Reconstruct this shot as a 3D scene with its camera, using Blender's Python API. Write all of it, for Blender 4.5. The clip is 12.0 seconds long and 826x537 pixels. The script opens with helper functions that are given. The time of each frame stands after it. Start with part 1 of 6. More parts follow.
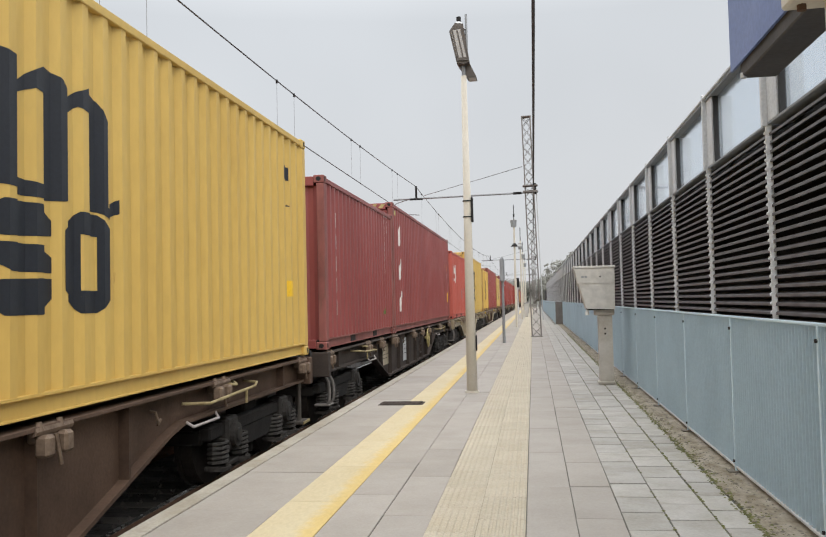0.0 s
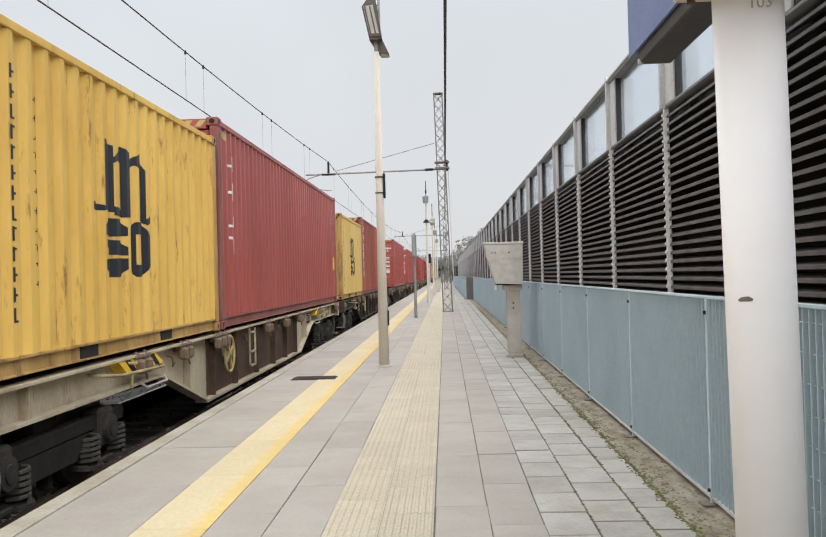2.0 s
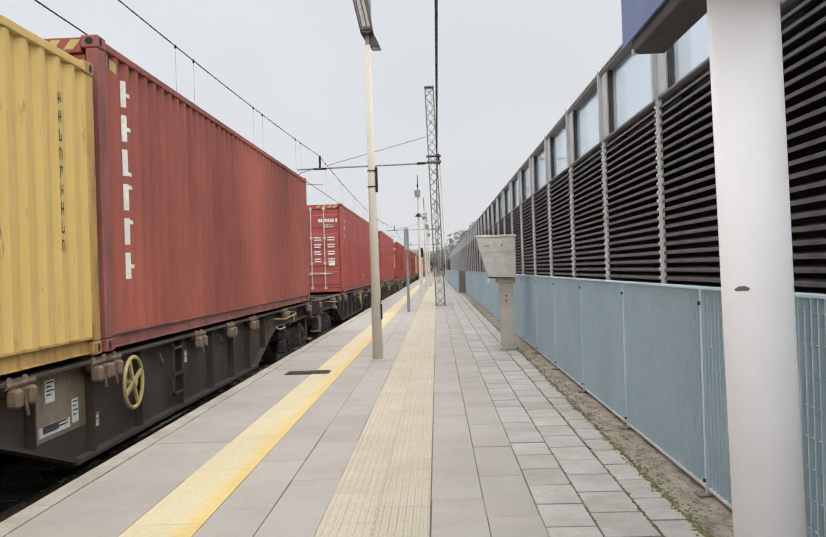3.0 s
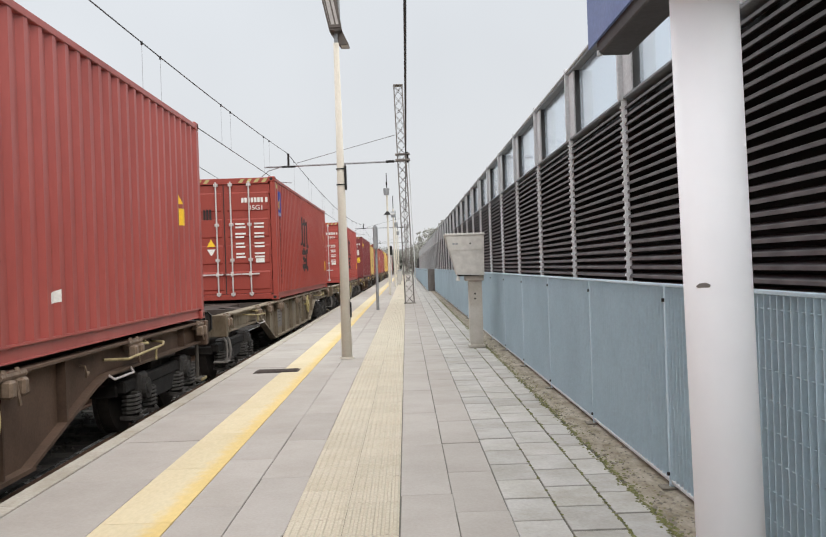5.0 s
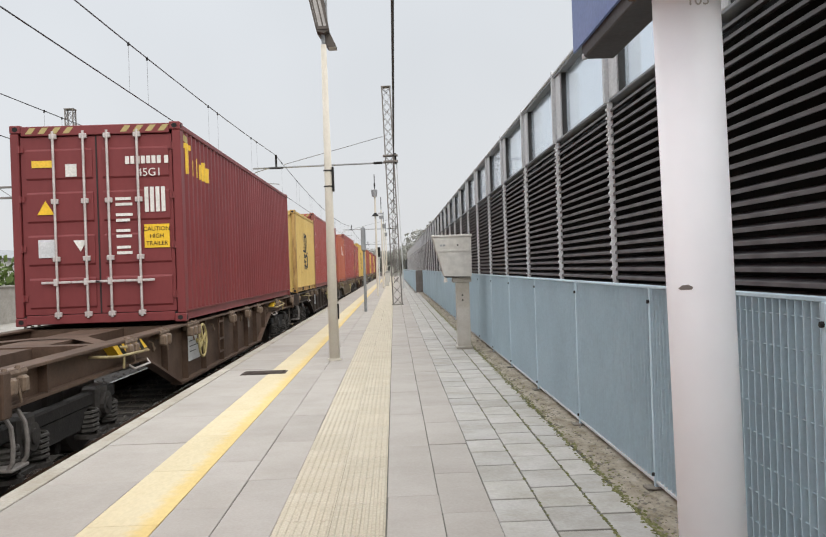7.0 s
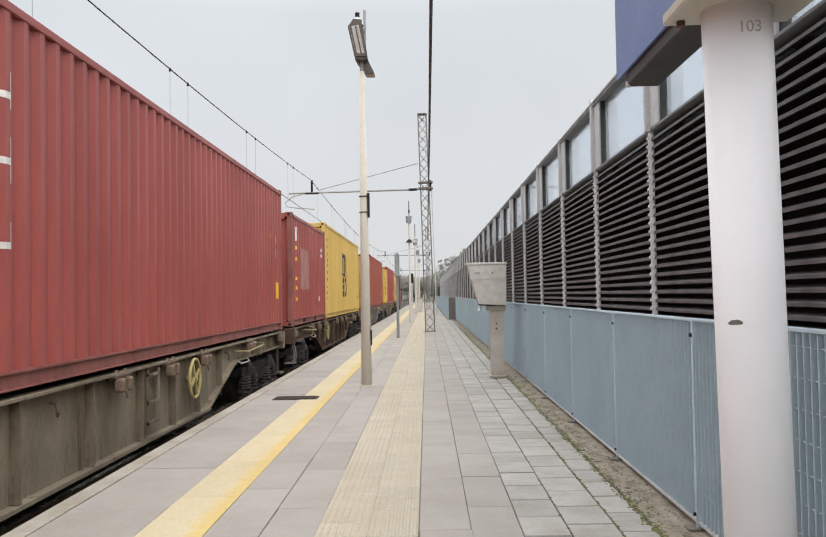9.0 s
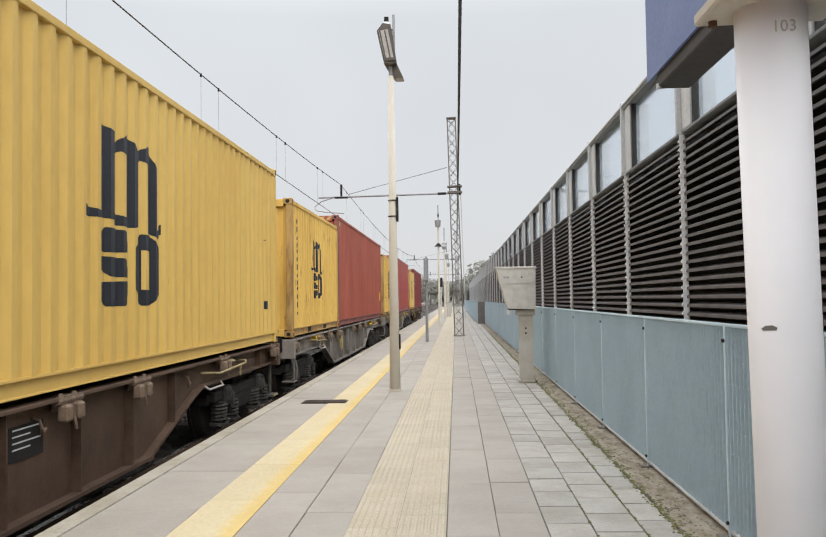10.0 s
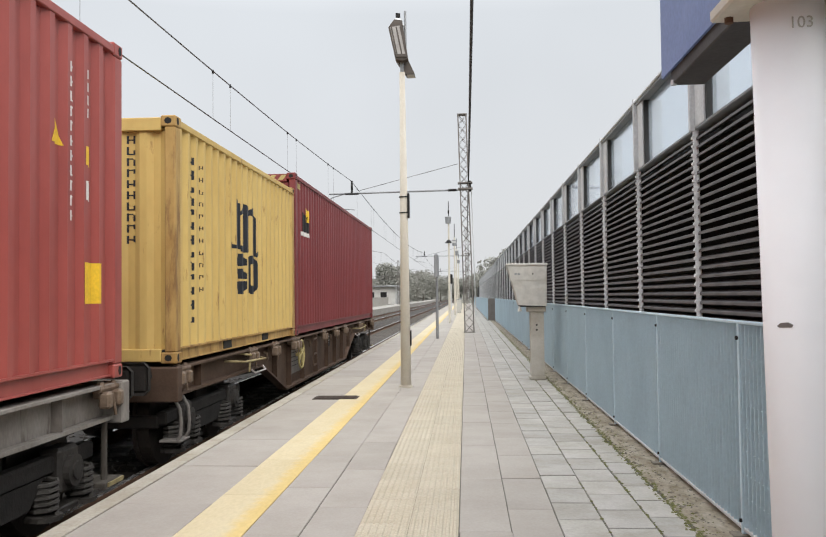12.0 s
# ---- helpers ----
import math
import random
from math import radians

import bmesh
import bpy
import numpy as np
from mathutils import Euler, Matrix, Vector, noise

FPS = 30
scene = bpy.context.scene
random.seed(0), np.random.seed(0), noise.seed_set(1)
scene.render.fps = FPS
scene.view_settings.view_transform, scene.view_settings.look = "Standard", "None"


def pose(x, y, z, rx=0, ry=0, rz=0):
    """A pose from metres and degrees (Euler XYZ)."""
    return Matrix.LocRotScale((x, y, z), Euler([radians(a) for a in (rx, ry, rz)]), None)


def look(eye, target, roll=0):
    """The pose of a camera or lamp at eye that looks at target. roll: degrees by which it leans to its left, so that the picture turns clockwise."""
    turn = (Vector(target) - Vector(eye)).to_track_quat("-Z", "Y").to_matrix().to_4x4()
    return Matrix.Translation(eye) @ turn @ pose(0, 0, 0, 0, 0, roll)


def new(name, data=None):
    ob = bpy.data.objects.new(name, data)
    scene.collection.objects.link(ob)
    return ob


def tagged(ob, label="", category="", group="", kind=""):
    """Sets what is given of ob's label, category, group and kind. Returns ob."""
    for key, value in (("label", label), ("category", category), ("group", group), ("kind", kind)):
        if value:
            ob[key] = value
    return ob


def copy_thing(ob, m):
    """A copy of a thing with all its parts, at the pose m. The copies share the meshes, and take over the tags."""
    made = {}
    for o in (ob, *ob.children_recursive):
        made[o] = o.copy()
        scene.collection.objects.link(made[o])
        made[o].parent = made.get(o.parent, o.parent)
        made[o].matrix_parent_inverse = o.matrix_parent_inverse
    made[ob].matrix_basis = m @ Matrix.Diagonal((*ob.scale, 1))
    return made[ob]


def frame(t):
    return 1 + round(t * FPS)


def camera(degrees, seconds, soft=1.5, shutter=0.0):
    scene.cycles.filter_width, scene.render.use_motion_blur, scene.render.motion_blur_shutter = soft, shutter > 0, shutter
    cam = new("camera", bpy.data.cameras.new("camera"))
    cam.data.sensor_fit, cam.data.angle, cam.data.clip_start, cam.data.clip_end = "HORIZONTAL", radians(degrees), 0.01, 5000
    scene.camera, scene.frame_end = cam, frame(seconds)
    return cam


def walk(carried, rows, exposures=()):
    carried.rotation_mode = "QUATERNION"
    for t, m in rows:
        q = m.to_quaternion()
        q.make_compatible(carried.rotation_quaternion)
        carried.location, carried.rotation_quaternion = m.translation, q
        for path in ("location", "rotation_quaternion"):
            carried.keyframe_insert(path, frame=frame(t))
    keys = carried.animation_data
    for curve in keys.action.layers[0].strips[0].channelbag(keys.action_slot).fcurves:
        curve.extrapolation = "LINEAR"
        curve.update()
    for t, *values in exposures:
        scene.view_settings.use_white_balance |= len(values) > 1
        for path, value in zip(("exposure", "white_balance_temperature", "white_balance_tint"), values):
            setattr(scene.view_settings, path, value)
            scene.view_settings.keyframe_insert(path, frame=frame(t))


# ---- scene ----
cam = camera(52.375, 12.0, 1.2)
PATH = [
    (0.0, 0.015, 0.073, 1.370, 8.140, 2.277, 1.316),
    (0.5, 0.021, 0.018, 1.363, 6.241, 1.932, 1.186),
    (1.0, 0.029, -0.032, 1.370, 4.459, 1.444, 1.340),
    (1.5, 0.032, -0.031, 1.364, 3.056, 0.890, 1.373),
    (2.0, 0.026, -0.034, 1.364, 2.169, 0.484, 1.418),
    (2.5, 0.022, -0.022, 1.360, 1.797, 0.207, 1.581),
    (3.0, 0.013, -0.018, 1.356, 1.633, 0.075, 1.828),
    (5.0, 0.013, -0.053, 1.355, -0.477, -0.126, 1.922),
    (5.5, 0.015, -0.057, 1.360, -0.757, 0.209, 2.086),
    (6.0, 0.012, -0.058, 1.359, -0.884, 0.418, 2.265),
    (6.5, 0.016, -0.061, 1.360, -1.047, 0.381, 2.210),
    (7.0, 0.023, -0.069, 1.358, -1.284, -0.062, 1.932),
    (7.2, 0.022, -0.070, 1.355, -1.533, -0.764, 1.546),
    (8.8, 0.016, -0.006, 1.366, -0.102, 1.425, 1.002),
    (9.0, 0.003, -0.000, 1.366, 0.940, 1.806, 0.924),
    (9.5, 0.010, 0.030, 1.367, 2.710, 2.194, 0.857),
    (10.0, 0.011, 0.020, 1.367, 2.934, 2.112, 0.796),
    (10.5, -0.000, -0.000, 1.367, 2.404, 2.125, 0.821),
    (11.0, 0.001, -0.015, 1.368, 1.899, 2.074, 0.870),
    (11.5, -0.002, -0.011, 1.370, 2.410, 2.039, 0.781),
    (12.0, -0.007, 0.009, 1.366, 3.601, 1.881, 0.649),
]
walk(cam, [(t, pose(x, y, z, 90 + p, r, w)) for t, x, y, z, w, p, r in PATH],
     ((0.0, -0.10), (0.5, 0.06), (1.0, 0.05), (1.5, -0.05), (2.0, 0.02), (2.5, 0.04), (3.0, 0.03), (5.0, 0.05), (7.0, 0.02), (9.0, 0.0), (12.0, 0.02)))

# ---- light: bright overcast sky ----
world = bpy.data.worlds.new("overcast_sky")
scene.world = world
world.use_nodes = True
wn, wl = world.node_tree.nodes, world.node_tree.links
wn.clear()
w_out = wn.new("ShaderNodeOutputWorld")
w_bg = wn.new("ShaderNodeBackground")
w_mix = wn.new("ShaderNodeMix")
w_mix.data_type = "RGBA"
w_mix.inputs["Factor"].default_value = 0.12
w_sky = wn.new("ShaderNodeTexSky")
w_sky.sky_type = "NISHITA"
w_sky.sun_disc = False
w_sky.sun_elevation, w_sky.sun_rotation = radians(39), radians(153)
w_sky.dust_density = 5.0
w_dim = wn.new("ShaderNodeMix")
w_dim.data_type, w_dim.blend_type = "RGBA", "MULTIPLY"
w_dim.inputs["Factor"].default_value = 1.0
w_dim.inputs[7].default_value = (0.10, 0.10, 0.10, 1)
w_co = wn.new("ShaderNodeTexCoord")
w_sep = wn.new("ShaderNodeSeparateXYZ")
w_ramp = wn.new("ShaderNodeValToRGB")
w_ramp.color_ramp.elements[0].position, w_ramp.color_ramp.elements[0].color = 0.0, (0.81, 0.82, 0.84, 1)
w_ramp.color_ramp.elements[1].position, w_ramp.color_ramp.elements[1].color = 1.0, (2.85, 2.9, 2.96, 1)
w_mid = w_ramp.color_ramp.elements.new(0.32)
w_mid.color = (0.79, 0.82, 0.85, 1)
w_cloud = wn.new("ShaderNodeTexNoise")
w_cloud.inputs["Scale"].default_value, w_cloud.inputs["Detail"].default_value = 2.2, 3
w_cr = wn.new("ShaderNodeMapRange")
w_cr.inputs["From Min"].default_value, w_cr.inputs["From Max"].default_value = 0.3, 0.7
w_cr.inputs["To Min"].default_value, w_cr.inputs["To Max"].default_value = 0.945, 1.055
w_mul = wn.new("ShaderNodeMix")
w_mul.data_type, w_mul.blend_type = "RGBA", "MULTIPLY"
w_mul.inputs["Factor"].default_value = 1.0
wl.new(w_co.outputs["Generated"], w_sep.inputs[0])
wl.new(w_co.outputs["Generated"], w_cloud.inputs["Vector"])
wl.new(w_sep.outputs["Z"], w_ramp.inputs[0])
wl.new(w_cloud.outputs["Fac"], w_cr.inputs["Value"])
wl.new(w_ramp.outputs[0], w_mul.inputs[6])
wl.new(w_cr.outputs[0], w_mul.inputs[7])
wl.new(w_sky.outputs[0], w_dim.inputs[6])
wl.new(w_mul.outputs[2], w_mix.inputs[6])
wl.new(w_dim.outputs[2], w_mix.inputs[7])
wl.new(w_mix.outputs[2], w_bg.inputs["Color"])
w_bg.inputs["Strength"].default_value = 1.0
wl.new(w_bg.outputs[0], w_out.inputs[0])

sun = new("sun", bpy.data.lights.new("sun", "SUN"))
sun.data.energy, sun.data.angle, sun.data.color = 1.7, radians(50), (1.0, 0.97, 0.92)
sun.matrix_world = look((15, -29, 26), (0, 0, 0))
scene.view_settings.exposure = 0.0

# ---- materials ----


def material(name, color, rough=0.6, metal=0.0, dark=(0.6, 0.6, 0.6), grain=40.0, stain=1.2, amount=0.5, bump=0.15,
             stretch=(1, 1, 1), rust=0.0, rust_color=(0.10, 0.035, 0.015), random_value=0.0, spec=0.4, island=False, fleck=(0.88, 1.1), still=False, chalky=0.0, rust_grain=(3.2, 3.2, 0.55)):
    """Paint, concrete, steel: base colour broken by fine grain, broad stains, streaks of rust and relief."""
    m = bpy.data.materials.new(name)
    m.use_nodes = True
    n, l = m.node_tree.nodes, m.node_tree.links
    b = n["Principled BSDF"]
    co = n.new("ShaderNodeTexCoord")
    mp = n.new("ShaderNodeMapping")
    mp.inputs["Scale"].default_value = stretch
    place = n.new("ShaderNodeNewGeometry").outputs["Position"] if still else co.outputs["Object"]
    l.new(place, mp.inputs[0])
    src = mp.outputs[0]
    if random_value:
        info = n.new("ShaderNodeNewGeometry" if island else "ShaderNodeObjectInfo")
        rnd = info.outputs["Random Per Island" if island else "Random"]
        add = n.new("ShaderNodeVectorMath")
        add.operation = "ADD"
        sc = n.new("ShaderNodeMath")
        sc.operation = "MULTIPLY"
        sc.inputs[1].default_value = 37.0
        l.new(rnd, sc.inputs[0])
        l.new(src, add.inputs[0])
        l.new(sc.outputs[0], add.inputs[1])
        src = add.outputs[0]
    broad = n.new("ShaderNodeTexNoise")
    broad.inputs["Scale"].default_value, broad.inputs["Detail"].default_value = stain, 6
    broad.inputs["Roughness"].default_value = 0.65
    fine = n.new("ShaderNodeTexNoise")
    fine.inputs["Scale"].default_value, fine.inputs["Detail"].default_value = grain, 3
    l.new(src, broad.inputs["Vector"])
    l.new(src, fine.inputs["Vector"])
    r1 = n.new("ShaderNodeMapRange")
    r1.inputs["From Min"].default_value, r1.inputs["From Max"].default_value = 0.38, 0.72
    r1.inputs["To Max"].default_value = amount
    l.new(broad.outputs["Fac"], r1.inputs["Value"])
    mix = n.new("ShaderNodeMix")
    mix.data_type, mix.blend_type = "RGBA", "MULTIPLY"
    mix.inputs[6].default_value, mix.inputs[7].default_value = (*color, 1), (*dark, 1)
    l.new(r1.outputs[0], mix.inputs["Factor"])
    r2 = n.new("ShaderNodeMapRange")
    r2.inputs["From Min"].default_value, r2.inputs["From Max"].default_value = 0.3, 0.7
    r2.inputs["To Min"].default_value, r2.inputs["To Max"].default_value = fleck
    l.new(fine.outputs["Fac"], r2.inputs["Value"])
    mul = n.new("ShaderNodeMix")
    mul.data_type, mul.blend_type = "RGBA", "MULTIPLY"
    mul.inputs["Factor"].default_value = 1
    l.new(mix.outputs[2], mul.inputs[6])
    l.new(r2.outputs[0], mul.inputs[7])
    out = mul.outputs[2]
    if random_value:
        r3 = n.new("ShaderNodeMapRange")
        r3.inputs["To Min"].default_value, r3.inputs["To Max"].default_value = 1 - random_value, 1 + random_value
        l.new(rnd, r3.inputs["Value"])
        mv = n.new("ShaderNodeMix")
        mv.data_type, mv.blend_type = "RGBA", "MULTIPLY"
        mv.inputs["Factor"].default_value = 1
        l.new(out, mv.inputs[6])
        l.new(r3.outputs[0], mv.inputs[7])
        out = mv.outputs[2]
    if rust:
        mp2 = n.new("ShaderNodeMapping")
        mp2.inputs["Scale"].default_value = rust_grain
        l.new(place, mp2.inputs[0])
        rn = n.new("ShaderNodeTexNoise")
        rn.inputs["Scale"].default_value, rn.inputs["Detail"].default_value = 1.6, 8
        rn.inputs["Roughness"].default_value = 0.7
        l.new(mp2.outputs[0], rn.inputs["Vector"])
        rr = n.new("ShaderNodeMapRange")
        rr.inputs["From Min"].default_value, rr.inputs["From Max"].default_value = 0.72 - 0.22 * rust, 0.80 - 0.18 * rust
        rr.inputs["To Max"].default_value = 0.85
        l.new(rn.outputs["Fac"], rr.inputs["Value"])
        rm = n.new("ShaderNodeMix")
        rm.data_type = "RGBA"
        rm.inputs[7].default_value = (*rust_color, 1)
        l.new(rr.outputs[0], rm.inputs["Factor"])
        l.new(out, rm.inputs[6])
        out = rm.outputs[2]
    l.new(out, b.inputs["Base Color"])
    rv = n.new("ShaderNodeMapRange")
    rv.inputs["To Min"].default_value, rv.inputs["To Max"].default_value = max(0.05, rough - 0.12), min(1, rough + 0.15)
    l.new(broad.outputs["Fac"], rv.inputs["Value"])
    l.new(rv.outputs[0], b.inputs["Roughness"])
    b.inputs["Metallic"].default_value = metal
    b.inputs["Diffuse Roughness"].default_value = chalky
    b.inputs["Specular IOR Level"].default_value = spec
    if bump:
        bp = n.new("ShaderNodeBump")
        bp.inputs["Strength"].default_value, bp.inputs["Distance"].default_value = bump, 0.01
        l.new(fine.outputs["Fac"], bp.inputs["Height"])
        l.new(bp.outputs[0], b.inputs["Normal"])
    return m


PAINT = {
    "yellow": material("yellow_paint", (0.60, 0.41, 0.115), 0.55, dark=(0.80, 0.74, 0.62), stain=0.6, amount=0.7, bump=0.02, grain=14, fleck=(0.955, 1.04), stretch=(1, 1, 0.4), rust=0.22, rust_color=(0.25, 0.13, 0.04)),
    "yellow_worn": material("worn_yellow_paint", (0.70, 0.47, 0.12), 0.62, dark=(0.72, 0.62, 0.48), stain=0.8, amount=0.9, bump=0.02, grain=14, fleck=(0.955, 1.04), stretch=(1, 1, 0.35), rust_grain=(5.0, 5.0, 1.1), rust=0.56, rust_color=(0.20, 0.10, 0.035)),
    "yellow_pale": material("pale_yellow_paint", (0.60, 0.435, 0.155), 0.6, dark=(0.80, 0.72, 0.60), stain=0.8, amount=0.8, bump=0.02, grain=14, fleck=(0.955, 1.04), stretch=(1, 1, 0.35), rust_grain=(5, 5, 1.2), rust=0.48, rust_color=(0.22, 0.11, 0.04)),
    "maroon": material("maroon_paint", (0.33, 0.080, 0.069), 0.42, dark=(0.72, 0.68, 0.68), stain=0.7, amount=0.9, bump=0.02, grain=14, fleck=(0.955, 1.04), stretch=(1, 1, 0.4), rust=0.25),
    "red": material("red_oxide_paint", (0.335, 0.076, 0.064), 0.42, dark=(0.75, 0.70, 0.70), stain=0.7, amount=0.9, bump=0.02, grain=14, fleck=(0.955, 1.04), stretch=(1, 1, 0.4), rust=0.2),
    "red_faded": material("faded_red_paint", (0.34, 0.088, 0.058), 0.65, dark=(0.68, 0.62, 0.62), stain=0.8, amount=1.0, bump=0.02, grain=14, fleck=(0.955, 1.04), stretch=(1, 1, 0.35), rust=0.3),
    "scarlet": material("scarlet_paint", (0.365, 0.062, 0.049), 0.5, dark=(0.78, 0.72, 0.7), stain=0.6, amount=0.8, bump=0.02, grain=14, fleck=(0.955, 1.04), stretch=(1, 1, 0.4), rust=0.12),
    "cherry": material("cherry_red_paint", (0.285, 0.047, 0.033), 0.45, dark=(0.78, 0.72, 0.7), stain=0.6, amount=0.8, bump=0.02, grain=14, fleck=(0.955, 1.04), stretch=(1, 1, 0.4), rust=0.12),
    "orange_red": material("orange_red_paint", (0.50, 0.115, 0.085), 0.6, dark=(0.74, 0.66, 0.64), stain=0.8, amount=0.9, bump=0.02, grain=14, fleck=(0.955, 1.04), stretch=(1, 1, 0.35), rust=0.3),
    "orange_brown": material("orange_brown_paint", (0.42, 0.125, 0.075), 0.65, dark=(0.7, 0.64, 0.6), stain=0.8, amount=1.0, bump=0.02, grain=14, fleck=(0.955, 1.04), stretch=(1, 1, 0.35), rust=0.25),
    "maroon_dark": material("dark_maroon_paint", (0.275, 0.072, 0.066), 0.45, dark=(0.72, 0.68, 0.68), stain=0.7, amount=0.9, bump=0.02, grain=14, fleck=(0.955, 1.04), stretch=(1, 1, 0.4), rust=0.25),
    "maroon_edge": material("scuffed_maroon_post_paint", (0.27, 0.092, 0.080), 0.6, dark=(0.55, 0.52, 0.50), stain=2.4, amount=1.0, bump=0.05, grain=14, fleck=(0.92, 1.06), stretch=(1, 1, 0.5), rust=0.75, rust_color=(0.13, 0.075, 0.055)),
    "brown_red": material("brown_red_paint", (0.35, 0.097, 0.068), 0.65, dark=(0.40, 0.40, 0.48), stain=0.3, amount=1.0, bump=0.02, grain=14, fleck=(0.955, 1.04), stretch=(1, 1, 0.35), rust=0.4),
    "yellow_rusty": material("rusty_yellow_post_paint", (0.46, 0.30, 0.105), 0.65, dark=(0.60, 0.50, 0.38), stain=2.2, amount=1.0, bump=0.05, grain=14, fleck=(0.94, 1.05), stretch=(1, 1, 0.5), rust=0.95, rust_color=(0.17, 0.085, 0.035)),
    "wine": material("wine_red_paint", (0.185, 0.035, 0.036), 0.5, dark=(0.75, 0.7, 0.72), stain=0.7, amount=0.8, bump=0.02, grain=14, fleck=(0.955, 1.04), stretch=(1, 1, 0.4), rust=0.15),
}
BEAM = {
    "brown": material("brown_wagon_paint", (0.096, 0.057, 0.037), 0.75, dark=(0.5, 0.48, 0.46), stain=1.5, amount=1.0, bump=0.2, rust=0.4, rust_color=(0.06, 0.035, 0.022)),
    "dark": material("dark_wagon_paint", (0.062, 0.046, 0.038), 0.8, dark=(0.5, 0.5, 0.5), stain=1.5, amount=1.0, bump=0.2, rust=0.4, rust_color=(0.045, 0.028, 0.02)),
    "beige": material("pale_beige_wagon_paint", (0.50, 0.435, 0.33), 0.75, dark=(0.45, 0.40, 0.33), stain=0.8, amount=1.0, bump=0.2, stretch=(1, 1, 0.5), rust=0.5, rust_color=(0.06, 0.04, 0.026)),
    "tan": material("dirty_beige_wagon_paint", (0.25, 0.208, 0.152), 0.75, dark=(0.30, 0.25, 0.19), stain=0.8, amount=1.0, bump=0.2, stretch=(1, 1, 0.5), rust=0.7, rust_color=(0.06, 0.04, 0.026)),
    "grey": material("grey_wagon_paint", (0.26, 0.24, 0.222), 0.7, dark=(0.45, 0.40, 0.36), stain=1.2, amount=1.0, bump=0.15, stretch=(1, 1, 0.5), rust=0.65, rust_color=(0.07, 0.05, 0.035)),
}
LOCK_RUST = material("worn_rusty_casting", (0.20, 0.145, 0.105), 0.55, 0.3, dark=(0.45, 0.4, 0.36), stain=9, amount=1.0, bump=0.3)
SPRING = material("grey_dusty_spring_steel", (0.072, 0.066, 0.06), 0.7, 0.2, dark=(0.5, 0.5, 0.5), stain=6, amount=0.9, bump=0.2)
BOX_IRON = material("greasy_axle_box_iron", (0.042, 0.037, 0.033), 0.6, dark=(0.45, 0.45, 0.45), stain=7, amount=1.0, bump=0.3)
STEP_WOOD = material("dark_weathered_step_plank", (0.075, 0.066, 0.056), 0.85, dark=(0.55, 0.5, 0.48), stain=5, amount=0.8, bump=0.3, stretch=(4, 0.5, 1))
GRIME = material("bogie_grime", (0.019, 0.016, 0.014), 0.85, dark=(0.5, 0.5, 0.5), stain=5, amount=1.0, bump=0.4)
SOOT = material("blackened_steel", (0.013, 0.012, 0.012), 0.8, stain=4, bump=0.3)
STEEL_GREY = material("weathered_galvanised_steel", (0.30, 0.31, 0.32), 0.5, 0.4, stain=2, amount=0.7, bump=0.08)
WHEEL = material("wheel_steel", (0.05, 0.042, 0.037), 0.55, 0.6, stain=6, bump=0.2)
RAIL_TOP = material("polished_rail", (0.62, 0.61, 0.60), 0.25, 0.9, stain=3, amount=0.3, bump=0.02)
RAIL_SIDE = material("rusty_rail", (0.12, 0.065, 0.04), 0.85, stain=6, bump=0.3)
BALLAST = material("ballast_stone", (0.125, 0.11, 0.10), 0.95, dark=(0.4, 0.38, 0.36), grain=14, stain=1.0, amount=0.9, bump=0.8)
BALLAST_BED = material("ballast_bed", (0.062, 0.055, 0.05), 0.95, dark=(0.35, 0.33, 0.31), grain=22, stain=9, amount=1.0, bump=1.0)
SLEEPER = material("concrete_sleeper", (0.11, 0.098, 0.085), 0.9, stain=2, bump=0.4, random_value=0.15)
WHITE = material("white_lettering", (0.72, 0.70, 0.66), 0.6, stain=4, amount=0.6, bump=0.05, rust=0.25, rust_color=(0.35, 0.18, 0.15))
BLACK = material("black_lettering", (0.016, 0.019, 0.026), 0.5, dark=(0.8, 0.8, 0.8), stain=2, bump=0.05)
BLACK_FADED = material("faded_black_lettering", (0.022, 0.015, 0.015), 0.6, dark=(0.7, 0.6, 0.6), stain=3, bump=0.05, rust=0.2, rust_color=(0.20, 0.045, 0.035))
SIGN_YELLOW = material("yellow_sticker", (0.80, 0.50, 0.03), 0.5, stain=5, amount=0.3, bump=0.02)
GOLD_PAINT = material("yellow_lettering", (0.78, 0.50, 0.05), 0.55, stain=4, amount=0.5, bump=0.03, rust=0.2, rust_color=(0.4, 0.12, 0.05))
HAND_YELLOW = material("scuffed_cream_rail_paint", (0.38, 0.315, 0.165), 0.6, dark=(0.5, 0.45, 0.4), stain=7, amount=1.0, bump=0.1, rust=0.6)
WHEEL_YELLOW = material("yellow_handwheel_paint", (0.43, 0.35, 0.15), 0.55, stain=6, amount=0.8, bump=0.1, rust=0.4)
BLUE_STICKER = material("blue_sticker", (0.03, 0.045, 0.22), 0.5, stain=4, amount=0.4, bump=0.02)
PALE_PATCH = material("faded_repainted_patch", (0.36, 0.17, 0.15), 0.65, stain=3, amount=0.6, bump=0.04)
RUBBER = material("black_rubber_seal", (0.02, 0.02, 0.02), 0.7, bump=0.1)
